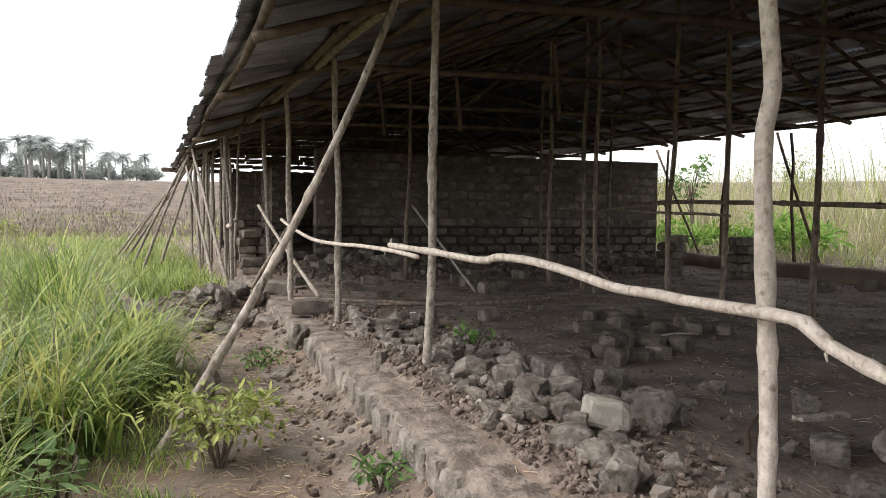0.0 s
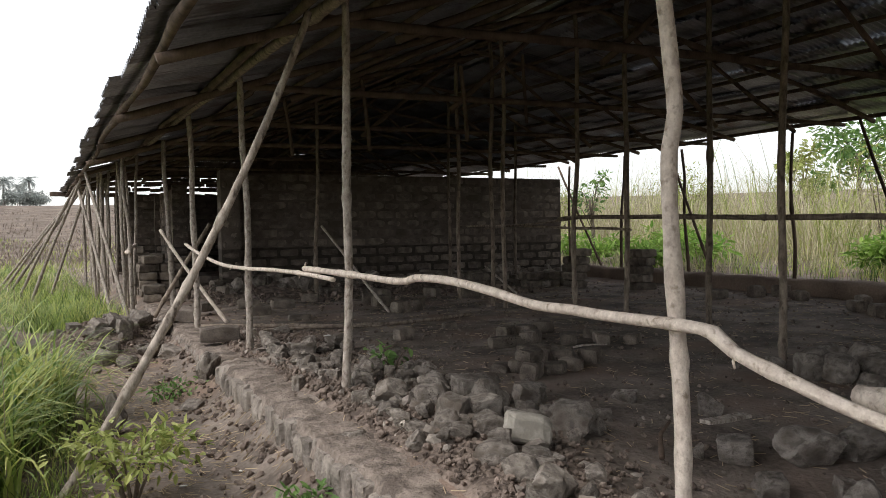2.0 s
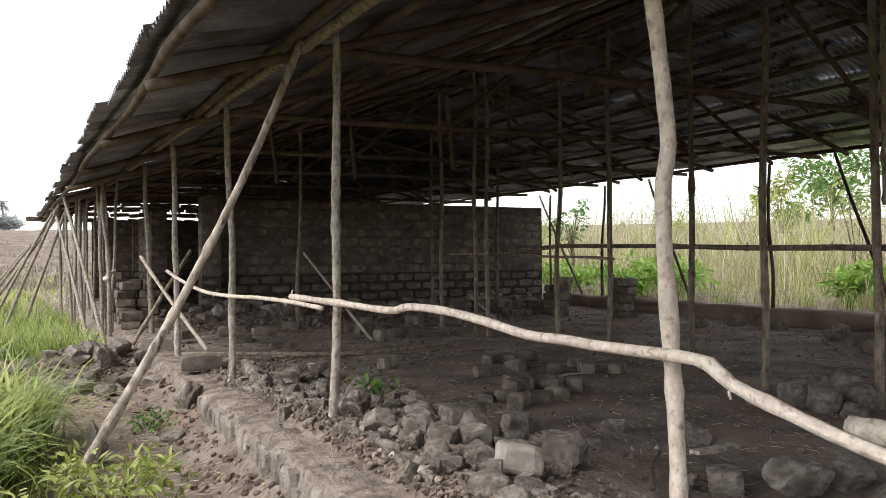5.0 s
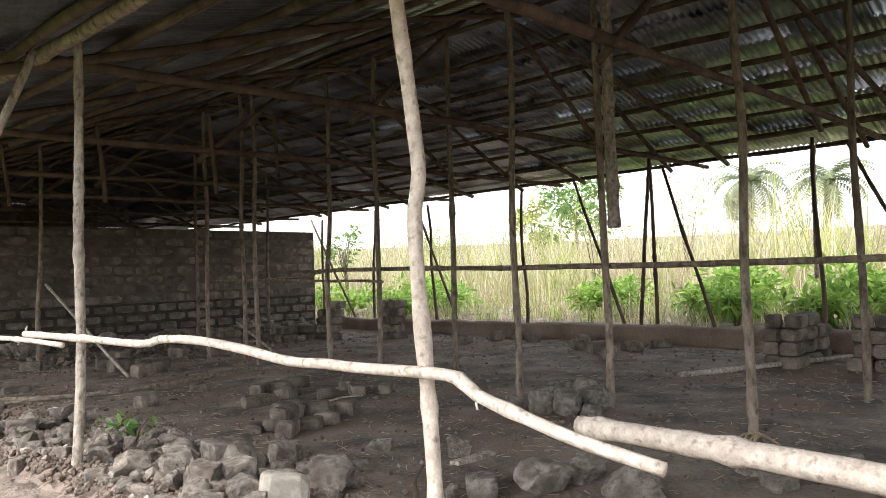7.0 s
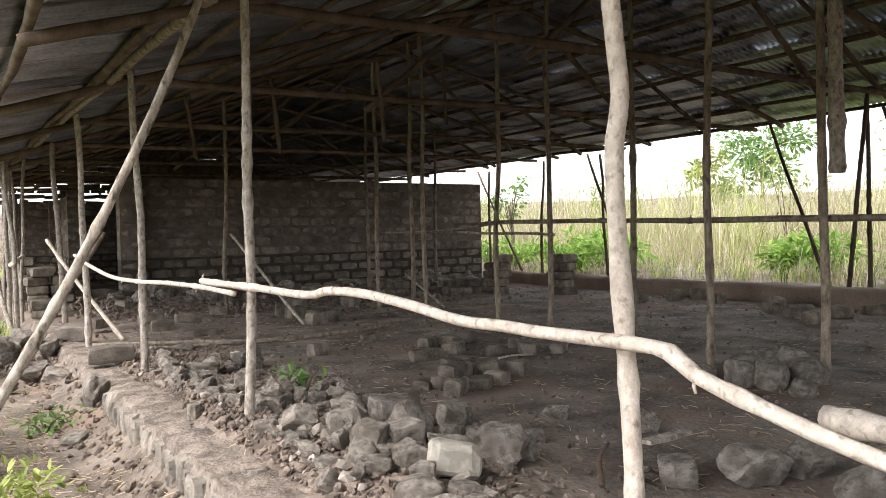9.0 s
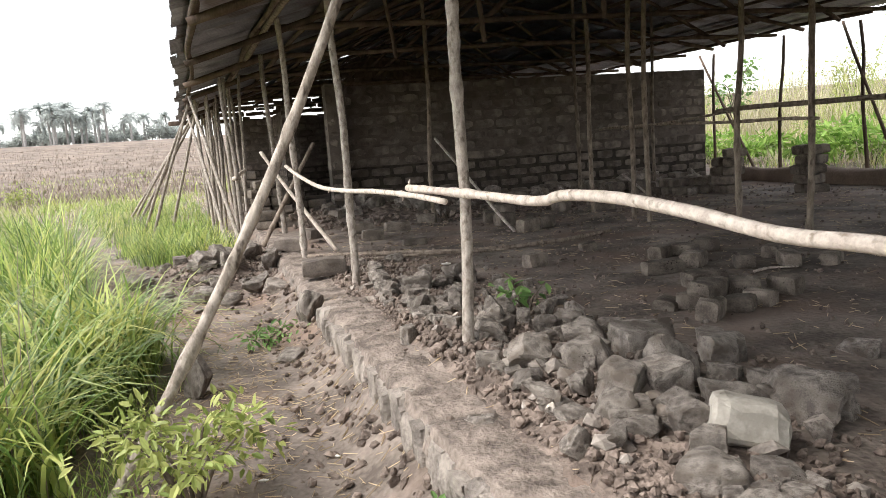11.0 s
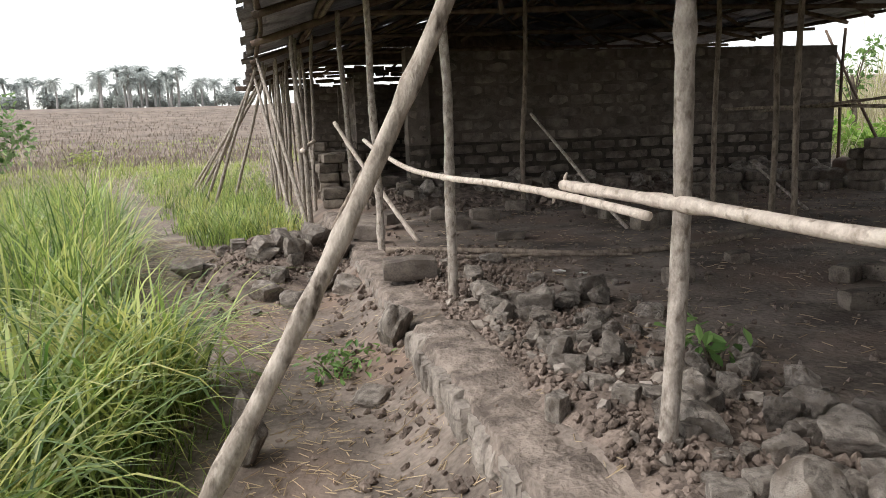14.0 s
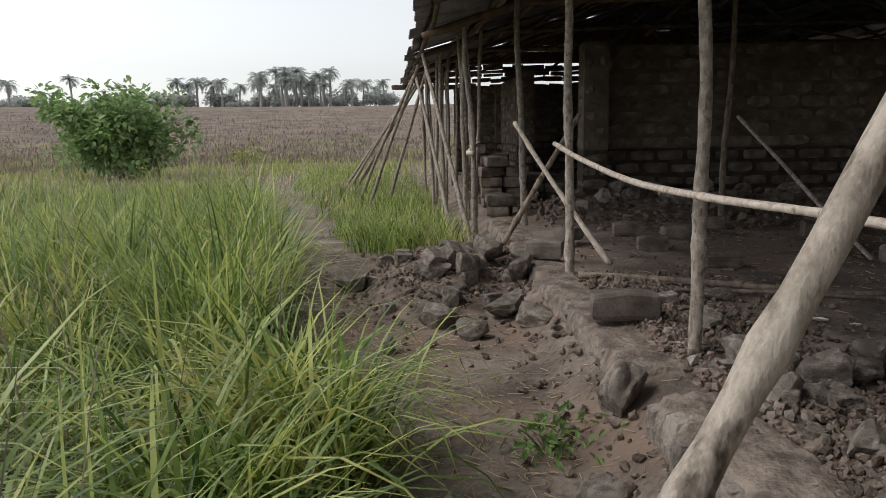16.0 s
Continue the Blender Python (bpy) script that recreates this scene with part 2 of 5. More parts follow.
def tube(points, r0, r1, seed, sides=9, step=0.07, wobble=0.13, bow=0.018, knots=5):
    """A pole: a tapered, slightly crooked and knotted round bar along points, with closed ends."""
    rng = random.Random(seed)
    pts = [Vector(p) for p in points]
    fine = []
    for i in range(len(pts) - 1):
        a, b = pts[i], pts[i + 1]
        before, after = pts[max(i - 1, 0)], pts[min(i + 2, len(pts) - 1)]
        count = max(1, round((b - a).length / step))
        for k in range(count):
            s = k / count
            fine.append(0.5 * ((2 * a) + (b - before) * s + (2 * before - 5 * a + 4 * b - after) * s * s
                               + (3 * a - before - 3 * b + after) * s ** 3))
    fine.append(pts[-1])
    total = len(fine)
    swell = {rng.randrange(1, max(2, total - 1)): rng.uniform(0.08, 0.3) for _ in range(knots)}
    off = Vector((rng.uniform(0, 99), rng.uniform(0, 99), rng.uniform(0, 99)))
    verts, faces = [], []
    side = None
    for i, p in enumerate(fine):
        t = (fine[min(i + 1, total - 1)] - fine[max(i - 1, 0)]).normalized()
        if side is None:
            side = t.orthogonal().normalized()
        side = (side - t * side.dot(t)).normalized()
        other = t.cross(side)
        s = i / max(1, total - 1)
        r = (r0 + (r1 - r0) * s) * (1 + swell.get(i, 0))
        drift = noise.noise_vector(p * 0.9 + off) * bow
        for k in range(sides):
            a = 2 * math.pi * k / sides
            d = side * math.cos(a) + other * math.sin(a)
            rr = r * (1 + wobble * noise.noise((p + d * 0.2) * 7 + off))
            verts.append(p + drift + d * rr)
    for i in range(total - 1):
        for k in range(sides):
            a, b = i * sides + k, i * sides + (k + 1) % sides
            faces.append((a, b, b + sides, a + sides))
    faces.append(tuple(reversed(range(sides))))
    faces.append(tuple(range((total - 1) * sides, total * sides)))
    return verts, faces


def pole(name, points, r0, r1, mat, seed, **more):
    base = Vector(points[0])
    v, f = tube([Vector(p) - base for p in points], r0, r1, seed, **more)
    return mesh_from(name, v, f, mat, True), Matrix.Translation(base)


def pole_thing(name, points, r0, r1, mat, seed, label, category="post", group="", **more):
    me, m = pole(name, points, r0, r1, mat, seed, **more)
    return thing(name, me, m, label, category, group)


def worn_box(size, seed, rough=0.012, cuts=2, round_by=0.012):
    """A block with softened, chipped edges, centred on its base's middle."""
    rng = random.Random(seed)
    off = Vector((rng.uniform(0, 50), rng.uniform(0, 50), rng.uniform(0, 50)))
    bm = bmesh.new()
    bmesh.ops.create_cube(bm, size=1)
    bmesh.ops.subdivide_edges(bm, edges=bm.edges[:], cuts=cuts, use_grid_fill=True)
    half = [max(abs(v.co[i]) for v in bm.verts) for i in range(3)]
    for v in bm.verts:
        edges = sum(abs(abs(v.co[i]) - half[i]) < 1e-5 for i in range(3))
        c = Vector((v.co.x * size[0], v.co.y * size[1], v.co.z * size[2]))
        if edges > 1:
            c -= Vector([math.copysign(round_by * (edges - 1), v.co[i]) if abs(abs(v.co[i]) - half[i]) < 1e-5 else 0 for i in range(3)])
        c += noise.noise_vector(c * 6 + off) * rough + noise.noise_vector(c * 23 + off) * rough * 0.5
        c.z += size[2] / 2
        v.co = c
    verts = [v.co.copy() for v in bm.verts]
    faces = [[v.index for v in f.verts] for f in bm.faces]
    bm.free()
    return verts, faces


def stone(size, seed, level=2, rough=0.3, breaks=8):
    """A broken lump: a ball cut by flat breaks and roughened, sitting on z = 0."""
    rng = random.Random(seed)
    off = Vector((rng.uniform(0, 50), rng.uniform(0, 50), rng.uniform(0, 50)))
    bm = bmesh.new()
    bmesh.ops.create_icosphere(bm, subdivisions=level, radius=1)
    cuts = [(Vector((rng.gauss(0, 1), rng.gauss(0, 1), rng.gauss(0, 1))).normalized(), rng.uniform(0.42, 0.78) if breaks > 6 else rng.uniform(0.66, 0.9)) for _ in range(breaks)]
    for v in bm.verts:
        c = v.co * (1 + rough * noise.noise(v.co * 1.3 + off))
        for d, lim in cuts:
            over = c.dot(d) - lim
            if over > 0:
                c -= d * over * 0.96
        c += noise.noise_vector(c * 3 + off) * 0.035 + noise.noise_vector(c * 8 + off) * 0.028 + noise.noise_vector(c * 19 + off) * 0.016
        v.co = Vector((c.x * size[0] / 1.4, c.y * size[1] / 1.4, c.z * size[2] / 1.4))
    low = min(v.co.z for v in bm.verts)
    verts = [v.co - Vector((0, 0, low * 0.8)) for v in bm.verts]
    faces = [[v.index for v in f.verts] for f in bm.faces]
    bm.free()
    return verts, faces


def broken_mesh(name, piece, mat, angle=24):
    """A lump whose breaks stay sharp."""
    me = mesh_from(name, *piece, mat, True)
    me.set_sharp_from_angle(angle=radians(angle))
    return me


def joined(name, pieces, mat, smooth=False):
    """One mesh out of (verts, faces, matrix) pieces."""
    verts, faces = [], []
    for v, f, m in pieces:
        k = len(verts)
        verts += [m @ Vector(p) for p in v]
        faces += [[i + k for i in q] for q in f]
    return mesh_from(name, verts, faces, mat, smooth)


# ---- lie of the land ----
LEAN = 0.08          # the long sides of the building run this much to -x for each metre of +y


def smooth_step(a, b, x):
    t = min(1.0, max(0.0, (x - a) / (b - a)))
    return t * t * (3 - 2 * t)


def plinth_x(y):
    return -0.465 - 0.056 * y


def land(x, y):
    """Height of the ground: the trodden floor inside near 0, the path outside about 0.25 lower, the field rising far off."""
    left = 1 - smooth_step(-0.28, 0.24, x - plinth_x(y))
    z = -0.25 * left
    d = x - plinth_x(y)
    if 0.1 < d < 2.2 and y < 2.0:
        z += 0.075 * smooth_step(0.12, 0.3, d) * (1 - smooth_step(0.7, 2.0, d)) * (1 - smooth_step(0.3, 1.8, y))
    if abs(x - 1.05) < 2.5 and abs(y + 2.6) < 2.5:
        z -= 0.17 * math.exp(-((x - 1.05) / 0.75) ** 2 - ((y + 2.6) / 0.9) ** 2)
    right = smooth_step(8.5, 9.3, x + 0.02 * y)
    z += 0.12 * right + 0.95 * smooth_step(10.5, 26, x)
    far = smooth_step(36, 250, math.hypot(x, y))
    z += 10.3 * far * (1 if y > -40 else 0.2)
    near = 1 - smooth_step(18, 45, math.hypot(x, y))
    z += near * 0.02 * noise.noise(Vector((x * 0.7, y * 0.7, 3))) + near * 0.012 * noise.noise(Vector((x * 3.1, y * 3.1, 7)))
    if math.hypot(x, y) < 14:
        z += 0.006 * noise.noise(Vector((x * 11, y * 11, 1)))
    return z


def roof_z(x, y):
    a = x + LEAN * y
    return 2.25 + (a + 1.15) * 0.318 if a < 4.3 else 3.983 - (a - 4.3) * 0.232


# ---- ground ----
def axis(lo, near_lo, near_hi, hi, fine, grow):
    out, s, x = [], fine, near_hi
    mid = list(np.arange(near_lo, near_hi, fine))
    while x < hi:
        out.append(x)
        s *= grow
        x += s
    out.append(hi)
    low, s, x = [], fine, near_lo - fine
    while x > lo:
        low.append(x)
        s *= grow
        x -= s
    low.append(lo)
    return low[::-1] + mid + out


def build_ground():
    xs = axis(-900, -4.0, 6.5, 900, 0.085, 1.11)
    ys = axis(-600, -4.6, 9.0, 1200, 0.085, 1.11)
    verts = [(x, y, land(x, y)) for y in ys for x in xs]
    w = len(xs)
    faces = [(j * w + i, j * w + i + 1, (j + 1) * w + i + 1, (j + 1) * w + i) for j in range(len(ys) - 1) for i in range(w - 1)]
    m = material("ground_earth", (0.115, 0.093, 0.078), (0.30, 0.247, 0.21), 0.96, 2.2, 34, 1.0, distance=0.03,
                 stain=(0.23, 0.165, 0.13), stain_scale=0.9, span=(0.56, 0.86))
    n, l = m.node_tree.nodes, m.node_tree.links
    bsdf = n["Principled BSDF"]
    old = bsdf.inputs["Base Color"].links[0].from_socket
    geo = n.new("ShaderNodeNewGeometry")
    length = n.new("ShaderNodeVectorMath")
    length.operation = "LENGTH"
    l.new(geo.outputs["Position"], length.inputs[0])
    rng = n.new("ShaderNodeMapRange")
    rng.inputs["From Min"].default_value, rng.inputs["From Max"].default_value = 26, 44
    l.new(length.outputs["Value"], rng.inputs["Value"])
    tufts = n.new("ShaderNodeTexNoise")
    tufts.inputs["Scale"].default_value, tufts.inputs["Detail"].default_value = 0.35, 9
    l.new(geo.outputs["Position"], tufts.inputs["Vector"])
    ramp = n.new("ShaderNodeValToRGB")
    ramp.color_ramp.elements[0].position, ramp.color_ramp.elements[1].position = 0.35, 0.7
    ramp.color_ramp.elements[0].color, ramp.color_ramp.elements[1].color = (0.15, 0.118, 0.096, 1), (0.30, 0.238, 0.19, 1)
    l.new(tufts.outputs[0], ramp.inputs[0])
    mix = n.new("ShaderNodeMix")
    mix.data_type = "RGBA"
    l.new(rng.outputs[0], mix.inputs[0])
    l.new(old, mix.inputs[6])
    l.new(ramp.outputs[0], mix.inputs[7])
    l.new(mix.outputs[2], bsdf.inputs["Base Color"])
    thing("ground", mesh_from("ground", verts, faces, m, True), None, "bare trodden earth with clods, rising to a dry field", "ground", "", "structure")


build_ground()

# ---- roof ----
TILT_L, TILT_R = math.atan(0.318), math.atan(0.232)
TURN = math.atan(LEAN)
# The unseen stretch behind the camera is added to keep light off the end wall
ROOF_Y0, ROOF_Y1 = -15.0, 18.6


def roof_place(a, b):
    """World place of a point of the roof's plan: a across, b along the building."""
    return a - LEAN * b, b


def corrugated(length, width, waves, seed, mat):
    """A corrugated sheet: x down the slope (length), y across (width); thin but two-sided."""
    rng = random.Random(seed)
    verts, faces = [], []
    rows, cols = 2, waves * 6
    bend = [rng.uniform(-0.012, 0.012) for _ in range(rows + 1)]
    for top in (0, 1):
        for i in range(rows + 1):
            for k in range(cols + 1):
                z = 0.016 * math.cos(2 * math.pi * k / 6) + bend[i] + 0.0012 * top
                verts.append((i / rows * length + (rng.uniform(-0.006, 0.006) if i in (0, rows) and not top else 0), (k / cols - 0.5) * width, z))
    w, size = cols + 1, (rows + 1) * (cols + 1)
    for i in range(rows):
        for k in range(cols):
            a = i * w + k
            faces.append((a, a + w, a + w + 1, a + 1))
            a += size
            faces.append((a, a + 1, a + w + 1, a + w))
    return mesh_from("corrugated_sheet", verts, faces, mat, True)


def lay_sheets(name, side, sheets, rng, b0, b1):
    """One slope: short sheets in rows, each upper row lapping over the one below."""
    slope = holder(name, (0, 0, 2.2), "roof slope of short lapped sheets of weathered corrugated metal", "roof", "", "structure")
    inv = Matrix.Translation((0, 0, -2.2))
    tilt = TILT_L if side == 0 else TILT_R
    run = (4.3 + 1.15) if side == 0 else (9.6 - 4.3)
    rows = 7
    pitch = run / rows
    for c in range(int((b1 - b0) / 0.70)):
        b = b0 + 0.35 + c * 0.70
        for r in range(rows):
            a = -1.15 + r * pitch if side == 0 else 9.6 - r * pitch
            a += rng.uniform(-0.05, 0.05)
            x, y = roof_place(a, b + rng.uniform(-0.03, 0.03))
            z = roof_z(x, y) + 0.088 + 0.012 * (c % 2) + rng.uniform(0, 0.012)
            flat = 0.042 + rng.uniform(-0.02, 0.02)
            if side == 0 and rng.random() < 0.06 and 1 < r < 6:
                flat += 0.07
            heading = (0 if side == 0 else math.pi) + TURN + rng.uniform(-0.02, 0.02)
            m = Matrix.Translation((x, y, z)) @ Matrix.Rotation(heading, 4, "Z") @ Matrix.Rotation(-tilt + flat, 4, "Y") @ Matrix.Rotation(rng.uniform(-0.02, 0.02), 4, "X")
            part("corrugated_sheet", sheets[rng.randrange(6)], slope, inv @ m)


def build_roof():
    rng = random.Random(11)
    shaded, bright = ([corrugated(0.98, 0.80, 10, s, m) for s in range(6)] for m in (M_SHADED_SHEET, M_SHEET))
    for b0, b1 in ((ROOF_Y0, 5.3), (5.3, ROOF_Y1)):
        lay_sheets("roof_slope_west", 0, shaded, rng, b0, b1)
        lay_sheets("roof_slope_east", 1, bright, rng, b0, b1)
    roof = holder("roof_frame", (0, 0, 2.2), "roof frame of crooked dark brown poles", "roof frame", "", "structure")
    # purlins along the building, in lengths that overlap
    for side in (0, 1):
        for k in range(8):
            a = -0.98 + k * 0.74 if side == 0 else 9.42 - k * 0.70
            b = ROOF_Y0 - rng.uniform(0, 2)
            while b < ROOF_Y1:
                span = rng.uniform(4.2, 5.6)
                pts = []
                for s in (0, 0.35, 0.7, 1):
                    bb = min(b + span * s, ROOF_Y1 + 0.3)
                    x, y = roof_place(a + rng.uniform(-0.04, 0.04), bb)
                    pts.append(Vector((x, y, roof_z(x, y) - 0.005 + rng.uniform(-0.01, 0.01) - 2.2)))
                if b + span > ROOF_Y0:
                    v, f = tube(pts, 0.035, 0.024, rng.randrange(9999), sides=7, step=0.5)
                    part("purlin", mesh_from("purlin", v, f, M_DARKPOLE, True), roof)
                b += span - 0.35
    # rafters down both slopes over the post lines
    b = -14.25
    while b < 18.4:
        for side in (0, 1):
            lo, hi = (-1.05, 4.5) if side == 0 else (9.45, 4.1)
            pts = []
            for s in (0, 0.33, 0.66, 1):
                x, y = roof_place(lo + (hi - lo) * s, b + rng.uniform(-0.06, 0.06))
                pts.append(Vector((x, y, roof_z(x, y) - 0.075 - 2.2)))
            v, f = tube(pts, 0.037, 0.028, rng.randrange(9999), sides=8, step=0.4)
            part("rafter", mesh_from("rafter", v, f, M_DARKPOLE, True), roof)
        x0, y0 = roof_place(-0.1, b + 0.08)
        x1, y1 = roof_place(8.9, b + 0.08)
        h = 2.58
        v, f = tube([(x0, y0, h - 2.2), (x0 * 0.5 + x1 * 0.5, y0 * 0.5 + y1 * 0.5, h - 2.2 + 0.06), (x1, y1, h - 2.2 + 0.05)], 0.037, 0.029, rng.randrange(9999), sides=8, step=0.5)
        part("tie_beam", mesh_from("tie_beam", v, f, M_DARKPOLE, True), roof)
        for a0, a1 in ((0.6, 2.9), (7.9, 5.9), (2.4, 4.0), (6.4, 4.6)):
            x0, y0 = roof_place(a0, b + 0.14)
            x1, y1 = roof_place(a1, b + 0.14)
            v, f = tube([(x0, y0, h - 2.2 - 0.08), (x1, y1, roof_z(x1, y1) - 2.2 - 0.06)], 0.03, 0.024, rng.randrange(9999), sides=7, step=0.5)
            part("brace", mesh_from("brace", v, f, M_DARKPOLE, True), roof)
        b += 2.45 + rng.uniform(-0.15, 0.15)
    # ridge pole
    pts = []
    for b in np.linspace(ROOF_Y0, ROOF_Y1, 8):
        x, y = roof_place(4.3, b)
        pts.append((x, y, roof_z(x, y) - 0.02 - 2.2))
    v, f = tube(pts, 0.05, 0.04, 5, sides=8, step=0.6)
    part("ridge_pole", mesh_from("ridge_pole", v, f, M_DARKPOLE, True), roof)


build_roof()


# ---- posts ----
def post(x, y, top=None, r0=0.05, r1=0.036, mat=None, lean=(0, 0), group="roof posts", seed=None, bend=0.03, base=None, label=""):
    seed = int(abs(x * 131 + y * 717)) if seed is None else seed
    rng = random.Random(seed)
    z0 = land(x, y) - 0.12 if base is None else base
    tx, ty = x + lean[0], y + lean[1]
    z1 = roof_z(tx, ty) - 0.02 if top is None else top
    pts = [(x + (tx - x) * s + (rng.uniform(-bend, bend) if 0 < s < 1 else 0),
            y + (ty - y) * s + (rng.uniform(-bend, bend) if 0 < s < 1 else 0), z0 + (z1 - z0) * s) for s in (0, 0.28, 0.55, 0.8, 1)]
    return pole_thing("post", pts, r0, r1, mat or M_POLE, seed, label or "rough barked wooden pole standing in earth, holding the roof", "post", group)


post(0.0, 0.0, r0=0.029, r1=0.025, lean=(0.05, 0.0), bend=0.02)
post(-0.19, 2.43, r0=0.033, r1=0.027, lean=(-0.03, 0.05))
post(-0.42, 4.7, r0=0.036, r1=0.03, lean=(-0.06, 0.0))
post(-0.48, 7.7, r0=0.04, r1=0.032, lean=(-0.1, -0.1))
post(-1.06, 7.75, r0=0.034, r1=0.028, lean=(-0.1, 0.0))
# the pale debarked post by the near rail
pole_thing("post", [(0.549, -2.427, -0.285), (0.526, -2.451, 0.363), (0.499, -2.451, 0.772), (0.469, -2.451, 1.147), (0.465, -2.451, 1.409), (0.491, -2.451, 1.54), (0.456, -2.451, 1.845), (0.412, -2.451, 2.15), (0.36, -2.451, 2.516), (0.337, -2.451, 2.681)],
           0.031, 0.028, M_PEELED, 77, "pale peeled crooked wooden post with dark knots", "post", "roof posts", bow=0.006, wobble=0.1, knots=9)
# two inner rows
for x, y in ((3.76, -0.15), (3.82, -1.07), (3.92, 6.35), (3.88, 5.1), (3.87, 4.74), (3.62, -2.35)):
    post(x, y, r0=0.034, r1=0.027, mat=M_BROWNPOLE, lean=(-0.03, -0.03), label="dark weathered inner roof post set in earth")
for x, y in ((4.17, 3.4), (4.27, 2.5), (4.3, 1.22), (5.3, -2.6), (1.75, 7.3), (6.3, 8.6), (4.55, 8.1)):
    post(x, y, r0=0.034, r1=0.027, mat=M_BROWNPOLE, lean=(0.03, 0.0), label="weathered inner roof post carrying a rail")
# outer row along the low wall
for x, y, lean in ((9.0, 1.42, (0, 0)), (9.3, 4.3, (0, 0)), (9.35, 6.8, (-0.2, 0)), (8.95, 1.7, (-0.3, -0.5)), (9.1, -1.0, (0, 0)), (9.0, 10.5, (0, 0)), (9.1, -3.6, (0, 0)), (8.9, 8.4, (0.1, 0))):
    post(x, y, r0=0.033, r1=0.026, mat=M_DARKPOLE, lean=lean, label="thin dark outer post standing by the low wall")


# ---- rails ----
def rail(points, r0, r1, mat, seed, label, **more):
    ob = pole_thing("rail", points, r0, r1, mat, seed, label, "rail", "tied rails", **more)
    rng = random.Random(seed)
    base = Vector(points[0])
    for k in range(4):
        i = rng.randrange(len(points) - 1)
        a, b = Vector(points[i]) - base, Vector(points[i + 1]) - base
        along = (b - a).normalized()
        side = (along.orthogonal().normalized() * rng.uniform(-1, 1) + Vector((0, 0, rng.choice((-1, 1))))).normalized()
        at = a.lerp(b, rng.random())
        v, f = tube([at, at + side * (r0 + 0.008), at + side * (r0 + 0.022) + along * 0.012], 0.008, 0.004, seed + k, sides=6, step=0.02, knots=0)
        part("branch_stub", mesh_from("branch_stub", v, f, mat, True), ob)
    return ob


rail([(-0.09, 0.66, 0.875), (-0.074, 0.568, 0.872), (0.02, 0.01, 0.862), (0.13, -0.645, 0.847), (0.162, -0.826, 0.876), (0.213, -1.12, 0.877), (0.27, -1.466, 0.844), (0.32, -1.76, 0.803), (0.361, -2.0, 0.80),
      (0.386, -2.14, 0.793), (0.45, -2.51, 0.79), (0.471, -2.652, 0.778), (0.484, -2.73, 0.722), (0.517, -2.92, 0.66), (0.545, -3.09, 0.609), (0.594, -3.38, 0.548)],
     0.02, 0.0235, M_PEELED, 31, "pale peeled crooked branch tied across posts as a rail", bow=0.004, wobble=0.1, knots=8)
rail([(-0.06, 0.02, 0.83), (-0.11, 0.59, 0.84), (-0.18, 1.34, 0.84), (-0.26, 2.1, 0.82), (-0.35, 3.1, 0.83), (-0.44, 4.05, 0.91), (-0.52, 4.9, 1.01)],
     0.015, 0.02, M_PEELED, 32, "thin pale branch tied across posts as a rail", bow=0.006)
rail([(-1.1, 7.6, 0.87), (-1.12, 8.6, 0.86), (-0.95, 9.3, 0.97)], 0.03, 0.026, M_PEELED, 33, "short pale bent branch tied to posts", bow=0.004)
pole_thing("prop_pole", [(-1.688, -0.25, -0.36), (-1.57, -0.213, -0.186), (-1.364, -0.154, 0.132), (-1.17, -0.105, 0.451), (-0.987, -0.064, 0.77), (-0.815, -0.033, 1.089), (-0.655, -0.01, 1.408), (-0.507, 0.003, 1.726), (-0.37, 0.007, 2.045), (-0.244, 0.002, 2.364), (-0.195, -0.004, 2.5)], 0.0265, 0.023, M_PROP, 41,
           "long slanting weathered pole propping the eave from the path", "prop", bow=0.006, knots=9)
rail([(4.14, 3.75, 1.27), (4.2, 3.41, 1.285), (4.32, 2.54, 1.27), (4.34, 1.2, 1.24), (3.86, -0.15, 1.2), (3.9, -1.07, 1.19), (3.72, -2.35, 1.17), (3.66, -3.6, 1.16)], 0.027, 0.024, M_BROWNPOLE, 51, "long weathered pole tied along inner posts", bow=0.01)
rail([(4.2, 6.6, 1.21), (4.22, 5.7, 1.2), (4.2, 3.38, 1.15), (4.18, 2.3, 1.11)], 0.02, 0.017, M_BROWNPOLE, 52, "thin weathered pole tied below another rail")
rail([(4.0, 5.6, 1.16), (4.05, 4.6, 1.2), (4.18, 3.35, 1.27)], 0.015, 0.012, M_BROWNPOLE, 53, "thin stick slanting up between inner posts")


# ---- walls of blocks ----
BLOCKS = [mesh_from("block", *worn_box((0.37, 0.2, 0.15), 300 + s, 0.012, 2, 0.009), M_SHADED_WALL) for s in range(10)]


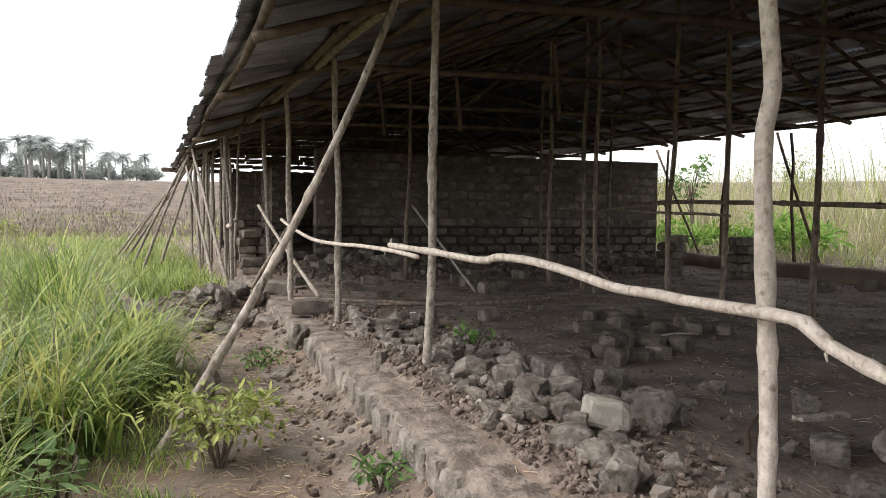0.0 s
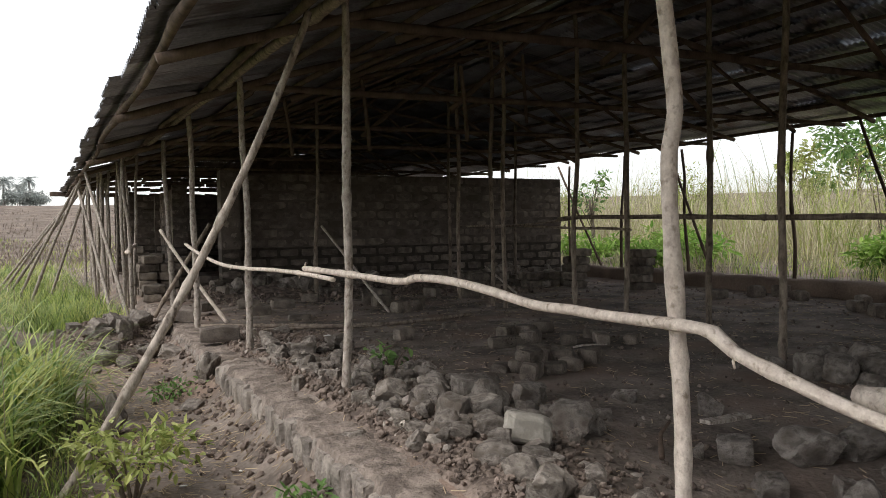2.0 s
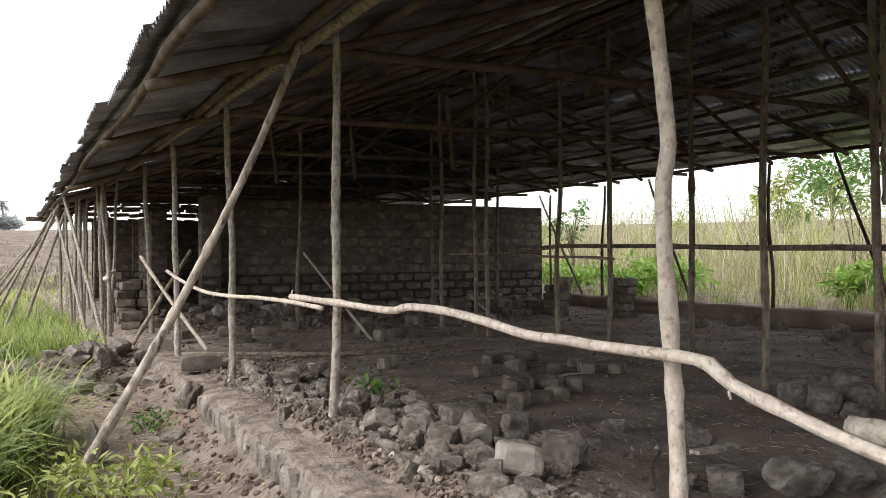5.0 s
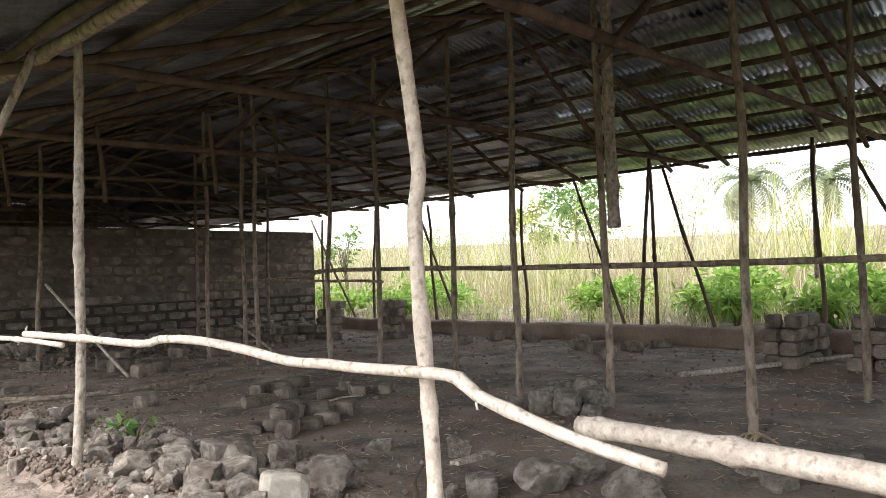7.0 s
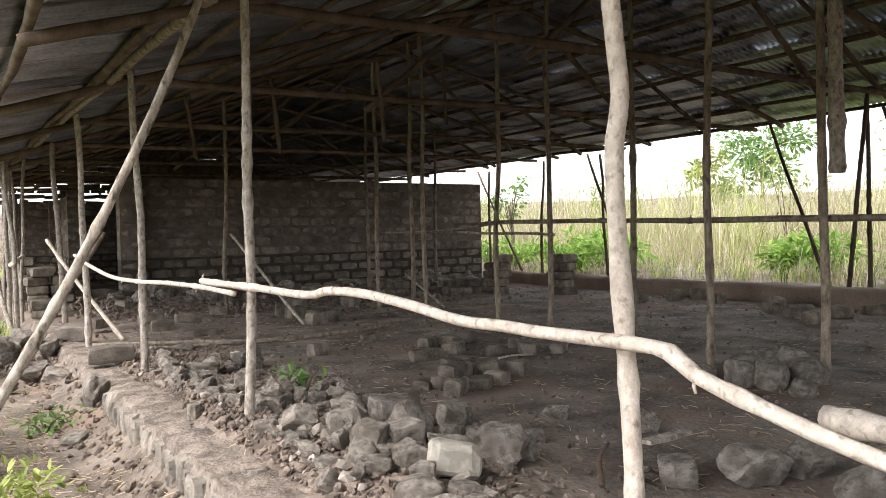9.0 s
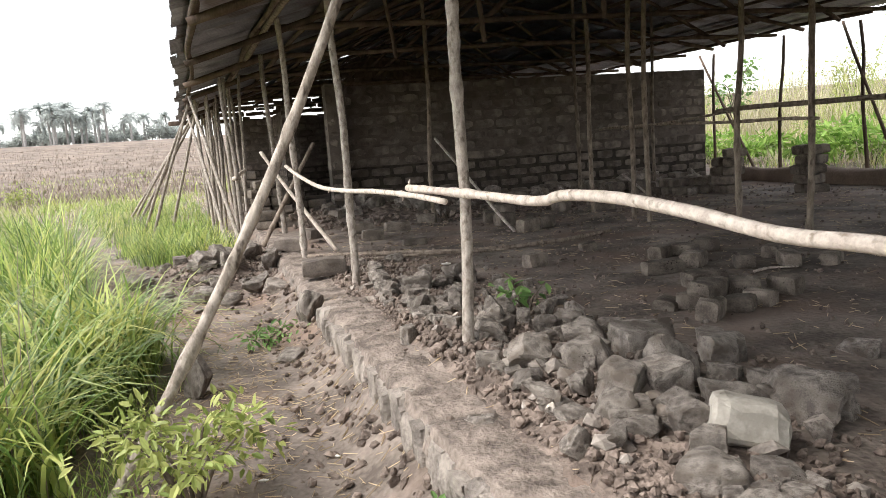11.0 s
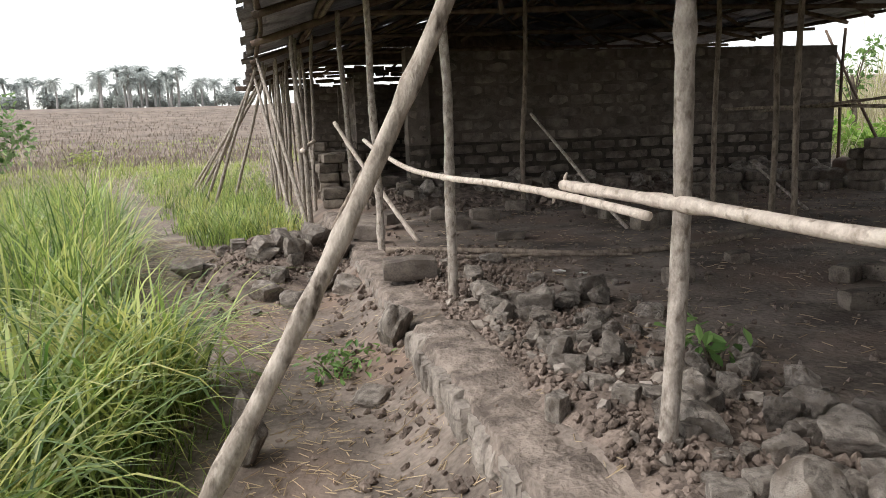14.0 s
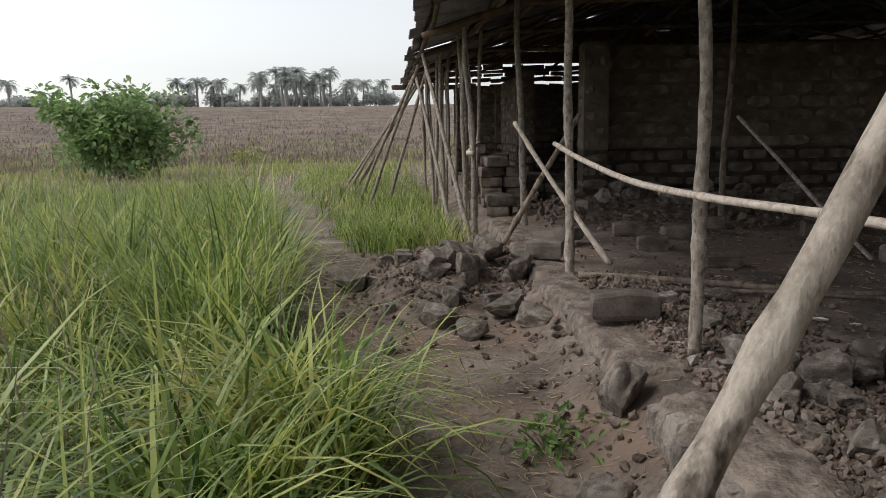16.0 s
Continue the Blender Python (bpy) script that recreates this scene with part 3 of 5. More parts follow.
def block_wall(name, x0, y0, x1, y1, courses, label, thick=0.2, rough=0.01, seed=1, top_gaps=(), z0=-0.05):
    """A wall of cement blocks in mud mortar from (x0, y0) to (x1, y1): a mortar core and each block proud of it."""
    rng = random.Random(seed)
    length = math.hypot(x1 - x0, y1 - y0)
    angle = math.atan2(y1 - y0, x1 - x0)
    wall = holder(name, (x0, y0, z0), label, "wall", "", "structure")
    wall.matrix_world = Matrix.Translation((x0, y0, z0)) @ Matrix.Rotation(angle, 4, "Z")
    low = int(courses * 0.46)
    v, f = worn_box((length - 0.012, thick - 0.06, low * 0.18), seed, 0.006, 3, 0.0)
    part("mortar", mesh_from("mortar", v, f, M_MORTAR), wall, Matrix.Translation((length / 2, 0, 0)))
    v, f = worn_box((length - 0.012, thick - 0.042, (courses - low) * 0.18 - 0.02), seed + 1, 0.006, 3, 0.0)
    part("mortar", mesh_from("mortar", v, f, M_DAUB), wall, Matrix.Translation((length / 2, 0, low * 0.18)), "pale mud pointing")
    for c in range(courses):
        x = -0.2 * (c % 2) + rng.uniform(-0.03, 0.03)
        while x < length - 0.02:
            a, b = max(x, 0.0), min(x + 0.37, length)
            if b - a > 0.05:
                m = Matrix.Translation(((a + b) / 2, rng.uniform(-rough, rough), c * 0.18 + 0.008)) @ Matrix.Rotation(rng.uniform(-0.02, 0.02), 4, "Z") @ Matrix.Rotation(rng.uniform(-0.02, 0.02), 4, "Y")
                wide, tall = (rng.uniform(0.86, 0.99), rng.uniform(0.8, 1.0)) if c < low else (rng.uniform(0.98, 1.04), rng.uniform(1.0, 1.1))
                m = m @ Matrix.Diagonal(((b - a) / 0.37 * wide, thick / 0.2 * (1 if c < low else 0.93), tall, 1))
                part("block", BLOCKS[rng.randrange(10)], wall, m)
            x += 0.40
    return wall


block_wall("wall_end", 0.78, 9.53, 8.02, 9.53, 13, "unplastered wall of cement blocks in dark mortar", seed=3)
block_wall("wall_pier", 0.44, 9.16, 0.78, 9.16, 13, "narrow block pier standing before the end wall", thick=0.5, seed=4)
block_wall("wall_pier_b", -0.06, 13.4, 0.28, 13.4, 13, "narrow block pier beside a dark doorway", thick=0.3, seed=44)
block_wall("wall_pier_c", -0.24, 17.3, 0.12, 17.3, 13, "narrow block pier beside a dark doorway", thick=0.3, seed=45)
block_wall("wall_side_a", 0.14, 14.9, -0.02, 17.1, 13, "unplastered side wall of cement blocks", seed=5)
block_wall("wall_right", 7.9, 9.7, 7.2, 18.3, 13, "unplastered outer wall of cement blocks", seed=7)
block_wall("wall_back", -0.9, 18.4, 7.0, 18.4, 13, "unplastered back wall of cement blocks", seed=8)


def build_low_wall():
    """A low mud-faced foundation along the far side, worn and uneven on top."""
    ys = np.arange(-10, 10.2, 0.12)
    outline = ((-0.17, -0.2), (-0.165, 0.1), (-0.15, 0.24), (-0.08, 0.285), (0.05, 0.29), (0.14, 0.25), (0.17, 0.1), (0.17, -0.2))
    verts, faces = [], []
    for y in ys:
        for x, z in outline:
            p = Vector((x * 3, y * 1.7, z * 3))
            o = noise.noise_vector(p) * 0.03 + noise.noise_vector(p * 5) * 0.012
            verts.append((8.75 + x + o.x, y, z + o.z * (z > 0.2) * 1.4))
    w = len(outline)
    for j in range(len(ys) - 1):
        for i in range(w - 1):
            a = j * w + i
            faces.append((a, a + w, a + w + 1, a + 1))
    faces += [tuple(range(w)), tuple(reversed(range(len(verts) - w, len(verts))))]
    thing("low_wall", mesh_from("low_wall", verts, faces, M_EARTH, True), None, "low worn foundation wall faced with brown mud", "wall", "", "structure")


build_low_wall()

# gable closing the far end of the roof, under the ridge
def build_gable():
    rng = random.Random(21)
    wall = holder("gable", (0, 18.55, 2.25), "rough boarded gable over the back wall", "wall", "", "structure")
    k = 0
    z = 0.0
    while z < 1.9:
        # each board runs level between the two roof slopes; the lowest few leave slits near the eave
        left = (2.25 + z - 2.25) / 0.318 - 1.15 - LEAN * 18.55 - 0.25
        right = 4.3 + (3.983 - 2.25 - z) / 0.232 - LEAN * 18.55 + 0.25
        if right - left > 0.3 and k < 4:
            # the lowest rows are loose short sticks that let light through
            x = left
            while x < min(left + 5.5, right):
                w = rng.uniform(0.16, 0.6)
                v, f = worn_box((w, 0.03, rng.uniform(0.07, 0.15)), k * 97 + int(x * 31) + 400, 0.012, 2, 0.004)
                part("board", mesh_from("board", v, f, M_DARKPOLE), wall, Matrix.Translation((x + w / 2, 0.006 * (k % 2), z + rng.uniform(-0.012, 0.012))) @ Matrix.Rotation(rng.uniform(-0.06, 0.06), 4, "Y"))
                x += w + rng.uniform(-0.05, 0.07)
            left = x
        if right - left > 0.3:
            v, f = worn_box((right - left, 0.03, 0.158), k, 0.004, 1, 0.002)
            part("board", mesh_from("board", v, f, M_DARKPOLE), wall, Matrix.Translation(((left + right) / 2, 0.006 * (k % 2), z)))
        z += 0.155
        k += 1


build_gable()
block_wall("wall_side_b", -1.25, 18.6, -0.75, 18.6, 13, "block pier beside a dark doorway", thick=0.3, seed=15)

# the leaning and propping poles along the outer eave
rng = random.Random(5)
for k in range(16):
    y = 9.0 + k * 0.63
    x = -1.12 - LEAN * (y - 7.7) * 0.9 + rng.uniform(-0.25, 0.2)
    post(x, y, r0=0.033, r1=0.025, lean=(rng.uniform(-0.15, 0.1), rng.uniform(-0.3, 0.2)), label="slim pole under the far eave, foot in grass", group="eave poles")
    if k % 2 == 0:
        post(x + 0.2, y + 0.45, r0=0.03, r1=0.024, lean=(rng.uniform(-0.2, 0.1), rng.uniform(-0.2, 0.2)), label="slim pole under the far eave, foot in grass", group="eave poles")
for k, (x, y, tx, ty) in enumerate(((-3.8, 17.6, -2.05, 16.3), (-3.3, 14.1, -1.95, 12.6), (-2.6, 12.9, -1.7, 11.9), (-4.1, 17.2, -2.0, 15.5), (-3.9, 16.4, -1.95, 14.6), (-3.7, 15.9, -1.9, 14.9), (-2.9, 12.2, -1.85, 11.4), (-1.1, 8.2, -1.75, 9.9), (-1.35, 9.2, -2.0, 12.6))):
    pole_thing("prop_pole", [(x, y, land(x, y) - 0.1), ((x + tx) / 2, (y + ty) / 2, 1.02), (tx, ty, roof_z(tx, ty) - 0.05)], 0.033, 0.026, M_POLE, 600 + k,
               "slim slanting pole propping the far eave", "prop", "eave props")
# crossed sticks by the third post and a stick leaning on nothing but the rubble
pole_thing("stick", [(-0.84, 6.3, -0.02), (-0.5, 6.35, 0.55), (-0.05, 6.4, 1.28)], 0.03, 0.025, M_BROWNPOLE, 71, "dark slanting stick crossing a paler one", "stick")
pole_thing("stick", [(-0.02, 5.07, 0.0), (-0.42, 5.5, 0.62), (-0.75, 5.9, 1.2)], 0.025, 0.02, M_PEELED, 72, "pale slanting stick crossing a darker one", "stick")
pole_thing("stick", [(2.2, 5.1, 0.0), (2.0, 6.0, 0.56), (1.76, 7.02, 1.23)], 0.022, 0.018, M_POLE, 73, "bare stick leaning out of the floor", "stick")
pole_thing("stick", [(4.7, 5.6, 0.0), (4.2, 6.0, 0.55)], 0.018, 0.014, M_POLE, 74, "thin stick leaning by the posts", "stick")
pole_thing("fallen_pole", [(-0.42, 4.3, 0.06), (0.5, 4.02, 0.045), (1.26, 3.68, 0.04), (2.14, 3.66, 0.04), (2.95, 4.05, 0.04)], 0.029, 0.018, M_BROWNPOLE, 75, "long bare pole lying on the earth floor", "pole")
pole_thing("fallen_pole", [(-0.1, 3.98, 0.03), (0.6, 3.8, 0.035), (1.5, 3.5, 0.03)], 0.018, 0.012, M_BROWNPOLE, 76, "thin pole lying beside a longer one", "pole")
pole_thing("fallen_pole", [(5.6, -0.75, 0.03), (6.8, -1.2, 0.04), (8.0, -1.7, 0.04)], 0.03, 0.025, M_POLE, 79, "pole lying on the floor before stacked blocks", "pole")
# the thick log that rests on a crooked post beside the near pile
pole_thing("log", [(1.0, -2.79, 0.54), (0.96, -3.35, 0.54), (0.9, -3.85, 0.54), (0.8, -4.6, 0.53)], 0.038, 0.052, M_PEELED, 78, "thick pale debarked log laid as a low barrier", "log", bow=0.002, wobble=0.08)
pole_thing("post", [(0.83, -4.45, -0.15), (0.83, -4.45, 0.55)], 0.05, 0.045, M_POLE, 178, "short forked stub carrying the log", "post")
# short sticks hanging from the roof frame
for k, (x, y, z0, z1, r) in enumerate(((3.8, -1.2, 1.5, 3.45, 0.05), (2.2, 2.6, 2.1, 2.9, 0.022), (1.35, 3.4, 2.05, 2.85, 0.022), (0.75, 4.6, 2.1, 2.8, 0.02), (3.2, 3.0, 2.4, 3.2, 0.02), (9.3, -0.9, 0.95, 2.8, 0.03))):
    pole_thing("hanging_stick", [(x, y, z0), (x - 0.04, y - 0.03, z1 * 0.5 + z0 * 0.5), (x - 0.1, y - 0.08, min(z1, roof_z(x, y) - 0.06))], r, r * 0.9, M_POLE if k in (0, 5) else M_DARKPOLE, 700 + k, "cut pole end hanging from the roof frame", "stick", "hanging ends")
# plate that ties the heads of the posts along the path side
for k, (y0, y1) in enumerate(((-9.0, -0.9), (-1.4, 6.2), (5.7, 12.4), (11.9, 18.2))):
    pole_thing("wall_plate", [(-0.0928 * (y + 1) + 0.01 * (i % 2), y, 2.555 - 0.012 * (i % 2)) for i, y in enumerate(np.linspace(y0, y1, 6))], 0.042, 0.034, M_BROWNPOLE, 660 + k, "long weathered pole tied across the heads of the posts", "beam", "wall plates", bow=0.01)
# slanting braces on the outer row
for k, (y, ty) in enumerate(((2.05, 3.0), (0.5, 1.3), (9.4, 11.3), (6.0, 7.2), (-2.6, -1.4))):
    pole_thing("prop_pole", [(9.25, y, 0.0), (9.2, (y + ty) / 2, 1.4), (9.2, ty, 2.75)], 0.03, 0.024, M_DARKPOLE, 640 + k, "thin slanting pole bracing the outer eave", "prop", "outer braces")


M_CRUST = material("mud_crust", (0.15, 0.128, 0.112), (0.34, 0.295, 0.255), 0.95, 6, 55, 1.0, distance=0.03, span=(0.56, 0.86), per_piece=0.12)

M_CAP = material("mud_cap", (0.125, 0.10, 0.084), (0.315, 0.258, 0.218), 0.96, 8, 50, 1.0, distance=0.03, span=(0.56, 0.86))

# ---- plinth of blocks set on edge, along the path ----
EDGE = [mesh_from("block", *worn_box((0.31, 0.118, 0.325), 500 + s, 0.02, 6, 0.008), M_CRUST) for s in range(8)]


def build_plinth():
    rng = random.Random(31)
    plinth = holder("plinth", (0, 0, -0.27), "low foundation of rough blocks set on edge, smeared with dry mud", "foundation", "", "structure")
    y = -5.2
    k = 0
    while y < 8.2:
        gap = 1.85 < y < 2.3
        drop = (0.0 if y < 1.9 else 0.05) + (0.16 if gap else 0.0) + 0.035 * max(0.0, noise.noise(Vector((0, y * 0.8, 4))))
        inset = 0.0 if y < 1.9 else 0.03
        m = Matrix.Translation((plinth_x(y) + 0.15 + inset + rng.uniform(-0.008, 0.008), y, -drop - 0.022 + rng.uniform(-0.015, 0.01)))
        thin = rng.uniform(0.75, 1.35)
        m = m @ Matrix.Diagonal((1 + rng.uniform(-0.03, 0.06), thin, 1 + rng.uniform(-0.06, 0.05), 1)) @ Matrix.Rotation(math.atan(0.056) + rng.uniform(-0.02, 0.02), 4, "Z") @ Matrix.Rotation(rng.uniform(-0.03, 0.03), 4, "Y")
        part("block", EDGE[rng.randrange(8)], plinth, m)
        y += 0.105 * thin
        k += 1
    # mud laid over the tops, crumbling at both edges
    verts, faces = [], []
    ys = np.arange(-5.2, 8.2, 0.025)
    cols = 19
    for j, y in enumerate(ys):
        for i in range(cols):
            s = i / (cols - 1)
            x = plinth_x(y) + 0.01 + 0.38 * s + (0.02 * noise.noise(Vector((s * 2, y * 7, 2))) + 0.03 * noise.noise(Vector((s * 2, y * 1.7, 9))))
            p = Vector((x, y, 0))
            z = 0.052 + 0.012 * math.sin(math.pi * s) + 0.016 * noise.fractal(p * 5, 0.8, 2.1, 5) + 0.014 * abs(noise.noise(p * 17)) + 0.008 * noise.noise(p * 41)
            z -= 0.05 * (y > 1.9) + 0.16 * (1.85 < y < 2.3) + 0.1 * max(0.0, abs(s - 0.5) * 2 - 0.8) * 5 + 0.035 * max(0.0, noise.noise(Vector((0, y * 0.8, 4))))
            verts.append((x, y, z + 0.27))
    for j in range(len(ys) - 1):
        for i in range(cols - 1):
            a = j * cols + i
            faces.append((a, a + 1, a + cols + 1, a + cols))
    cap = mesh_from("mud_cap", verts, faces, M_CAP, True)
    part("mud_cap", cap, plinth, None, "dry grey mud smeared over the blocks")


build_plinth()


# ---- rubble, blocks and stones ----
STONES = [broken_mesh("stone", stone((1, 1, 1), 40 + s, 4, 0.3, 10), M_RUBBLE) for s in range(8)]


def broken_block(seed):
    """A building block snapped across and worn, one unit in size."""
    rng = random.Random(seed)
    v, f = worn_box((1, rng.uniform(0.75, 1.0), rng.uniform(0.8, 1.0)), seed, 0.03, 10, 0.016)
    n, lim = Vector((rng.uniform(0.4, 1), rng.uniform(-0.6, 0.6), rng.uniform(-0.2, 0.7))).normalized(), rng.uniform(0.28, 0.42)
    mid = Vector((0, 0, 0.45))
    out = []
    for c in v:
        over = (c - mid).dot(n) - lim
        if over > 0:
            c = c - n * over * 0.92 + noise.noise_vector(c * 7) * 0.04
        out.append(c + noise.noise_vector(c * 5 + Vector((seed, 0, 0))) * 0.024 + noise.noise_vector(c * 14) * 0.018 + noise.noise_vector(c * 31) * 0.008)
    return out, f


def shrunk(piece, k):
    v, f = piece
    return [Vector(c) * k for c in v], f


STONES += [broken_mesh("stone", shrunk(broken_block(140 + s), 0.74), M_RUBBLE) for s in range(9)]
ROUND = [broken_mesh("stone", stone((0.74, 0.74, 0.8), 240 + s, 4, 0.3, 6), M_RUBBLE, 40) for s in range(6)]
LOOSE = [mesh_from("loose_block", *worn_box((0.34, 0.19, 0.15), 80 + s, 0.011, 3, 0.007), M_BLOCK) for s in range(7)]


M_OLD = material("old_block", (0.10, 0.082, 0.068), (0.24, 0.20, 0.165), 0.94, 7, 70, 0.8, per_piece=0.25, span=(0.56, 0.86), pits=42)
OLD = [mesh_from("loose_block", *worn_box((0.34, 0.19, 0.15), 180 + s, 0.013, 3, 0.008), M_OLD) for s in range(7)]


def bank_height(x, y):
    d = x - plinth_x(y)
    wide = 1.0 + 0.45 * noise.noise(Vector((0, y * 0.9, 5)))
    return -0.03 + 0.07 * smooth_step(0.2, 0.42, d) * (1 - smooth_step(wide * 0.55, wide * 1.25, d)) * (1 - smooth_step(4.2, 5.0, y))


def heap_height(x, y):
    d = math.hypot((x + 1.42) / 0.85, (y - 5.5) / 1.5)
    return -0.03 + 0.33 * (1 - smooth_step(0.05, 1.1, d + 0.18 * noise.noise(Vector((x * 2, y * 2, 8)))))


def foot_height(x, y):
    d = 9.45 - y
    return -0.03 + (0.24 + 0.12 * noise.noise(Vector((x * 1.1, 3, 3)))) * (1 - smooth_step(0.1, 1.9, d)) * smooth_step(-0.5, 0.4, x) * (1 - smooth_step(7.4, 8.2, x))


def lay_stones(spots, label, group, seed, sink=0.02, z=None, kinds=STONES):
    """Broken lumps at (x, y, width, height)."""
    rng = random.Random(seed)
    for x, y, w, h in spots:
        m = Matrix.Translation((x, y, (land(x, y) + max(0.0, bank_height(x, y), heap_height(x, y)) if z is None else z) - sink)) @ Matrix.Rotation(rng.uniform(0, 6.3), 4, "Z") @ Matrix.Rotation(rng.uniform(-0.2, 0.2), 4, "X")
        m = m @ Matrix.Diagonal((w * 0.98, w * rng.uniform(0.75, 1.0), h * 1.05, 1))
        thing("stone", kinds[rng.randrange(len(kinds))], m, label, "stone", group)


def lay_blocks(spots, label, group, seed, z=None, kinds=LOOSE, size=1.0):
    """Loose building blocks at (x, y, width, height)."""
    rng = random.Random(seed)
    for x, y, w, h in spots:
        m = Matrix.Translation((x, y, (land(x, y) if z is None else z) - 0.012)) @ Matrix.Rotation(rng.uniform(-1.3, 1.3), 4, "Z") @ Matrix.Rotation(rng.uniform(-0.14, 0.14), 4, "X")
        m = m @ Matrix.Diagonal((max(0.5, size * w / 0.36), size * rng.uniform(0.75, 1.05), size * h / 0.165, 1))
        thing("loose_block", kinds[rng.randrange(len(kinds))], m, label, "block", group)


lay_stones([(0.74, -0.31, 0.36, 0.24), (0.31, -0.91, 0.28, 0.23), (0.53, -0.86, 0.28, 0.24), (0.38, -0.55, 0.22, 0.18), (0.32, -0.11, 0.17, 0.12), (0.58, -0.07, 0.22, 0.12),
            (0.28, 0.25, 0.14, 0.14), (0.49, 0.1, 0.16, 0.13), (-0.21, -0.84, 0.13, 0.09), (-0.02, 1.25, 0.14, 0.1), (0.0, 0.54, 0.15, 0.11), (-0.02, 0.72, 0.12, 0.12),
            (0.21, 0.85, 0.13, 0.12), (0.67, 1.32, 0.15, 0.11), (0.03, 2.91, 0.15, 0.12), (0.42, 1.78, 0.12, 0.1), (0.64, 2.47, 0.12, 0.1), (0.04, -0.65, 0.13, 0.1), (1.04, -0.53, 0.25, 0.15)],
           "broken grey lump of cement block in rubble", "rubble lumps", 3)
lay_stones([(0.89, -1.19, 0.27, 0.19), (1.05, -1.22, 0.2, 0.17), (1.09, -0.51, 0.2, 0.15), (0.64, -0.72, 0.24, 0.17), (0.2, -1.2, 0.2, 0.13), (0.86, -0.8, 0.16, 0.12), (-0.2, 0.41, 0.12, 0.14),
            (0.45, 0.4, 0.14, 0.11), (0.15, -0.3, 0.16, 0.11), (0.7, 0.35, 0.13, 0.1), (0.2, -1.65, 0.16, 0.1), (0.45, -1.75, 0.12, 0.09), (-0.05, -1.3, 0.12, 0.09)],
           "broken grey lump of cement block in rubble", "rubble lumps", 4)
lay_stones([(1.52, -1.76, 0.28, 0.16), (1.75, -1.99, 0.24, 0.18), (1.99, -2.09, 0.19, 0.15), (1.86, -2.45, 0.33, 0.19), (1.35, -2.11, 0.19, 0.15), (1.61, -2.29, 0.16, 0.13), (1.96, -1.13, 0.15, 0.12), (1.72, -0.63, 0.17, 0.13),
            (1.5, -2.45, 0.2, 0.14), (2.15, -2.4, 0.2, 0.15)],
           "rounded grey stone in a low pile", "near stone pile", 5)
M_PALE = material("pale_block", (0.26, 0.235, 0.20), (0.47, 0.43, 0.375), 0.93, 9, 60, 1.0, stain=(0.22, 0.195, 0.165), stain_scale=9, stain_from=0.55, pits=75)
pale_mesh = mesh_from("loose_block", *worn_box((0.24, 0.18, 0.15), 91, 0.02, 4, 0.011), M_PALE)
thing("loose_block", pale_mesh, Matrix.Translation((0.48, -1.42, land(0.48, -1.42) + 0.012)) @ Matrix.Rotation(-0.5, 4, "Z") @ Matrix.Rotation(0.16, 4, "Y") @ Matrix.Rotation(-0.2, 4, "X"),
      "pale pitted cement block tipped over on the rubble", "block", "loose blocks")
lay_stones([(3.28, -0.79, 0.22, 0.22), (3.41, -0.96, 0.27, 0.21), (3.97, -0.73, 0.28, 0.2), (3.66, -1.06, 0.25, 0.2), (3.2, -0.55, 0.19, 0.15), (3.33, -1.23, 0.18, 0.13), (4.08, -0.37, 0.24, 0.15), (3.55, -0.6, 0.24, 0.2)],
           "rounded dusty stone heaped between posts", "stone heap", 6, kinds=ROUND)
lay_stones([(-2.23, 5.26, 0.32, 0.16), (-2.08, 5.38, 0.22, 0.13), (-1.33, 5.04, 0.2, 0.2), (-1.23, 4.9, 0.22, 0.22), (-1.46, 4.04, 0.22, 0.16), (-1.23, 3.76, 0.18, 0.13), (-0.94, 4.3, 0.28, 0.2),
            (-0.77, 4.98, 0.2, 0.24), (-0.95, 5.89, 0.26, 0.17), (-1.52, 6.69, 0.26, 0.16), (-1.81, 5.66, 0.2, 0.15), (-0.79, 3.9, 0.3, 0.12), (-1.83, 4.37, 0.15, 0.12), (-1.07, 5.58, 0.25, 0.24), (-1.4, 5.6, 0.26, 0.17), (-1.2, 6.3, 0.26, 0.18)],
           "broken pale lump in a heap of soil", "spoil heap lumps", 7)
lay_stones([(0.12, -0.45, 0.19, 0.14), (0.5, -0.35, 0.2, 0.15), (0.85, -0.2, 0.22, 0.16), (0.95, -0.95, 0.2, 0.15), (0.7, -1.1, 0.22, 0.17), (0.62, 0.12, 0.17, 0.13), (0.33, 0.55, 0.15, 0.12), (0.85, 0.15, 0.16, 0.12), (0.1, 0.1, 0.14, 0.11),
            (0.3, 1.35, 0.15, 0.11), (0.15, 1.75, 0.16, 0.12), (0.5, 2.9, 0.16, 0.12), (0.0, 3.5, 0.18, 0.13), (0.4, 3.7, 0.15, 0.11), (0.9, 1.0, 0.14, 0.1), (1.2, -0.2, 0.18, 0.13), (1.25, -1.0, 0.17, 0.12)],
           "broken grey lump of cement block in rubble", "rubble lumps", 14)
lay_stones([(-0.62, 2.16, 0.19, 0.24), (-1.33, 1.05, 0.16, 0.24), (-0.8, 1.6, 0.3, 0.12), (-0.03, 2.2, 0.2, 0.13), (0.2, 2.01, 0.28, 0.18), (0.64, 2.26, 0.2, 0.18), (-0.95, -1.15, 0.12, 0.06), (-0.62, -0.9, 0.1, 0.05), (-0.75, -1.9, 0.18, 0.08)],
           "upright broken stone by the footpath", "path stones", 8)
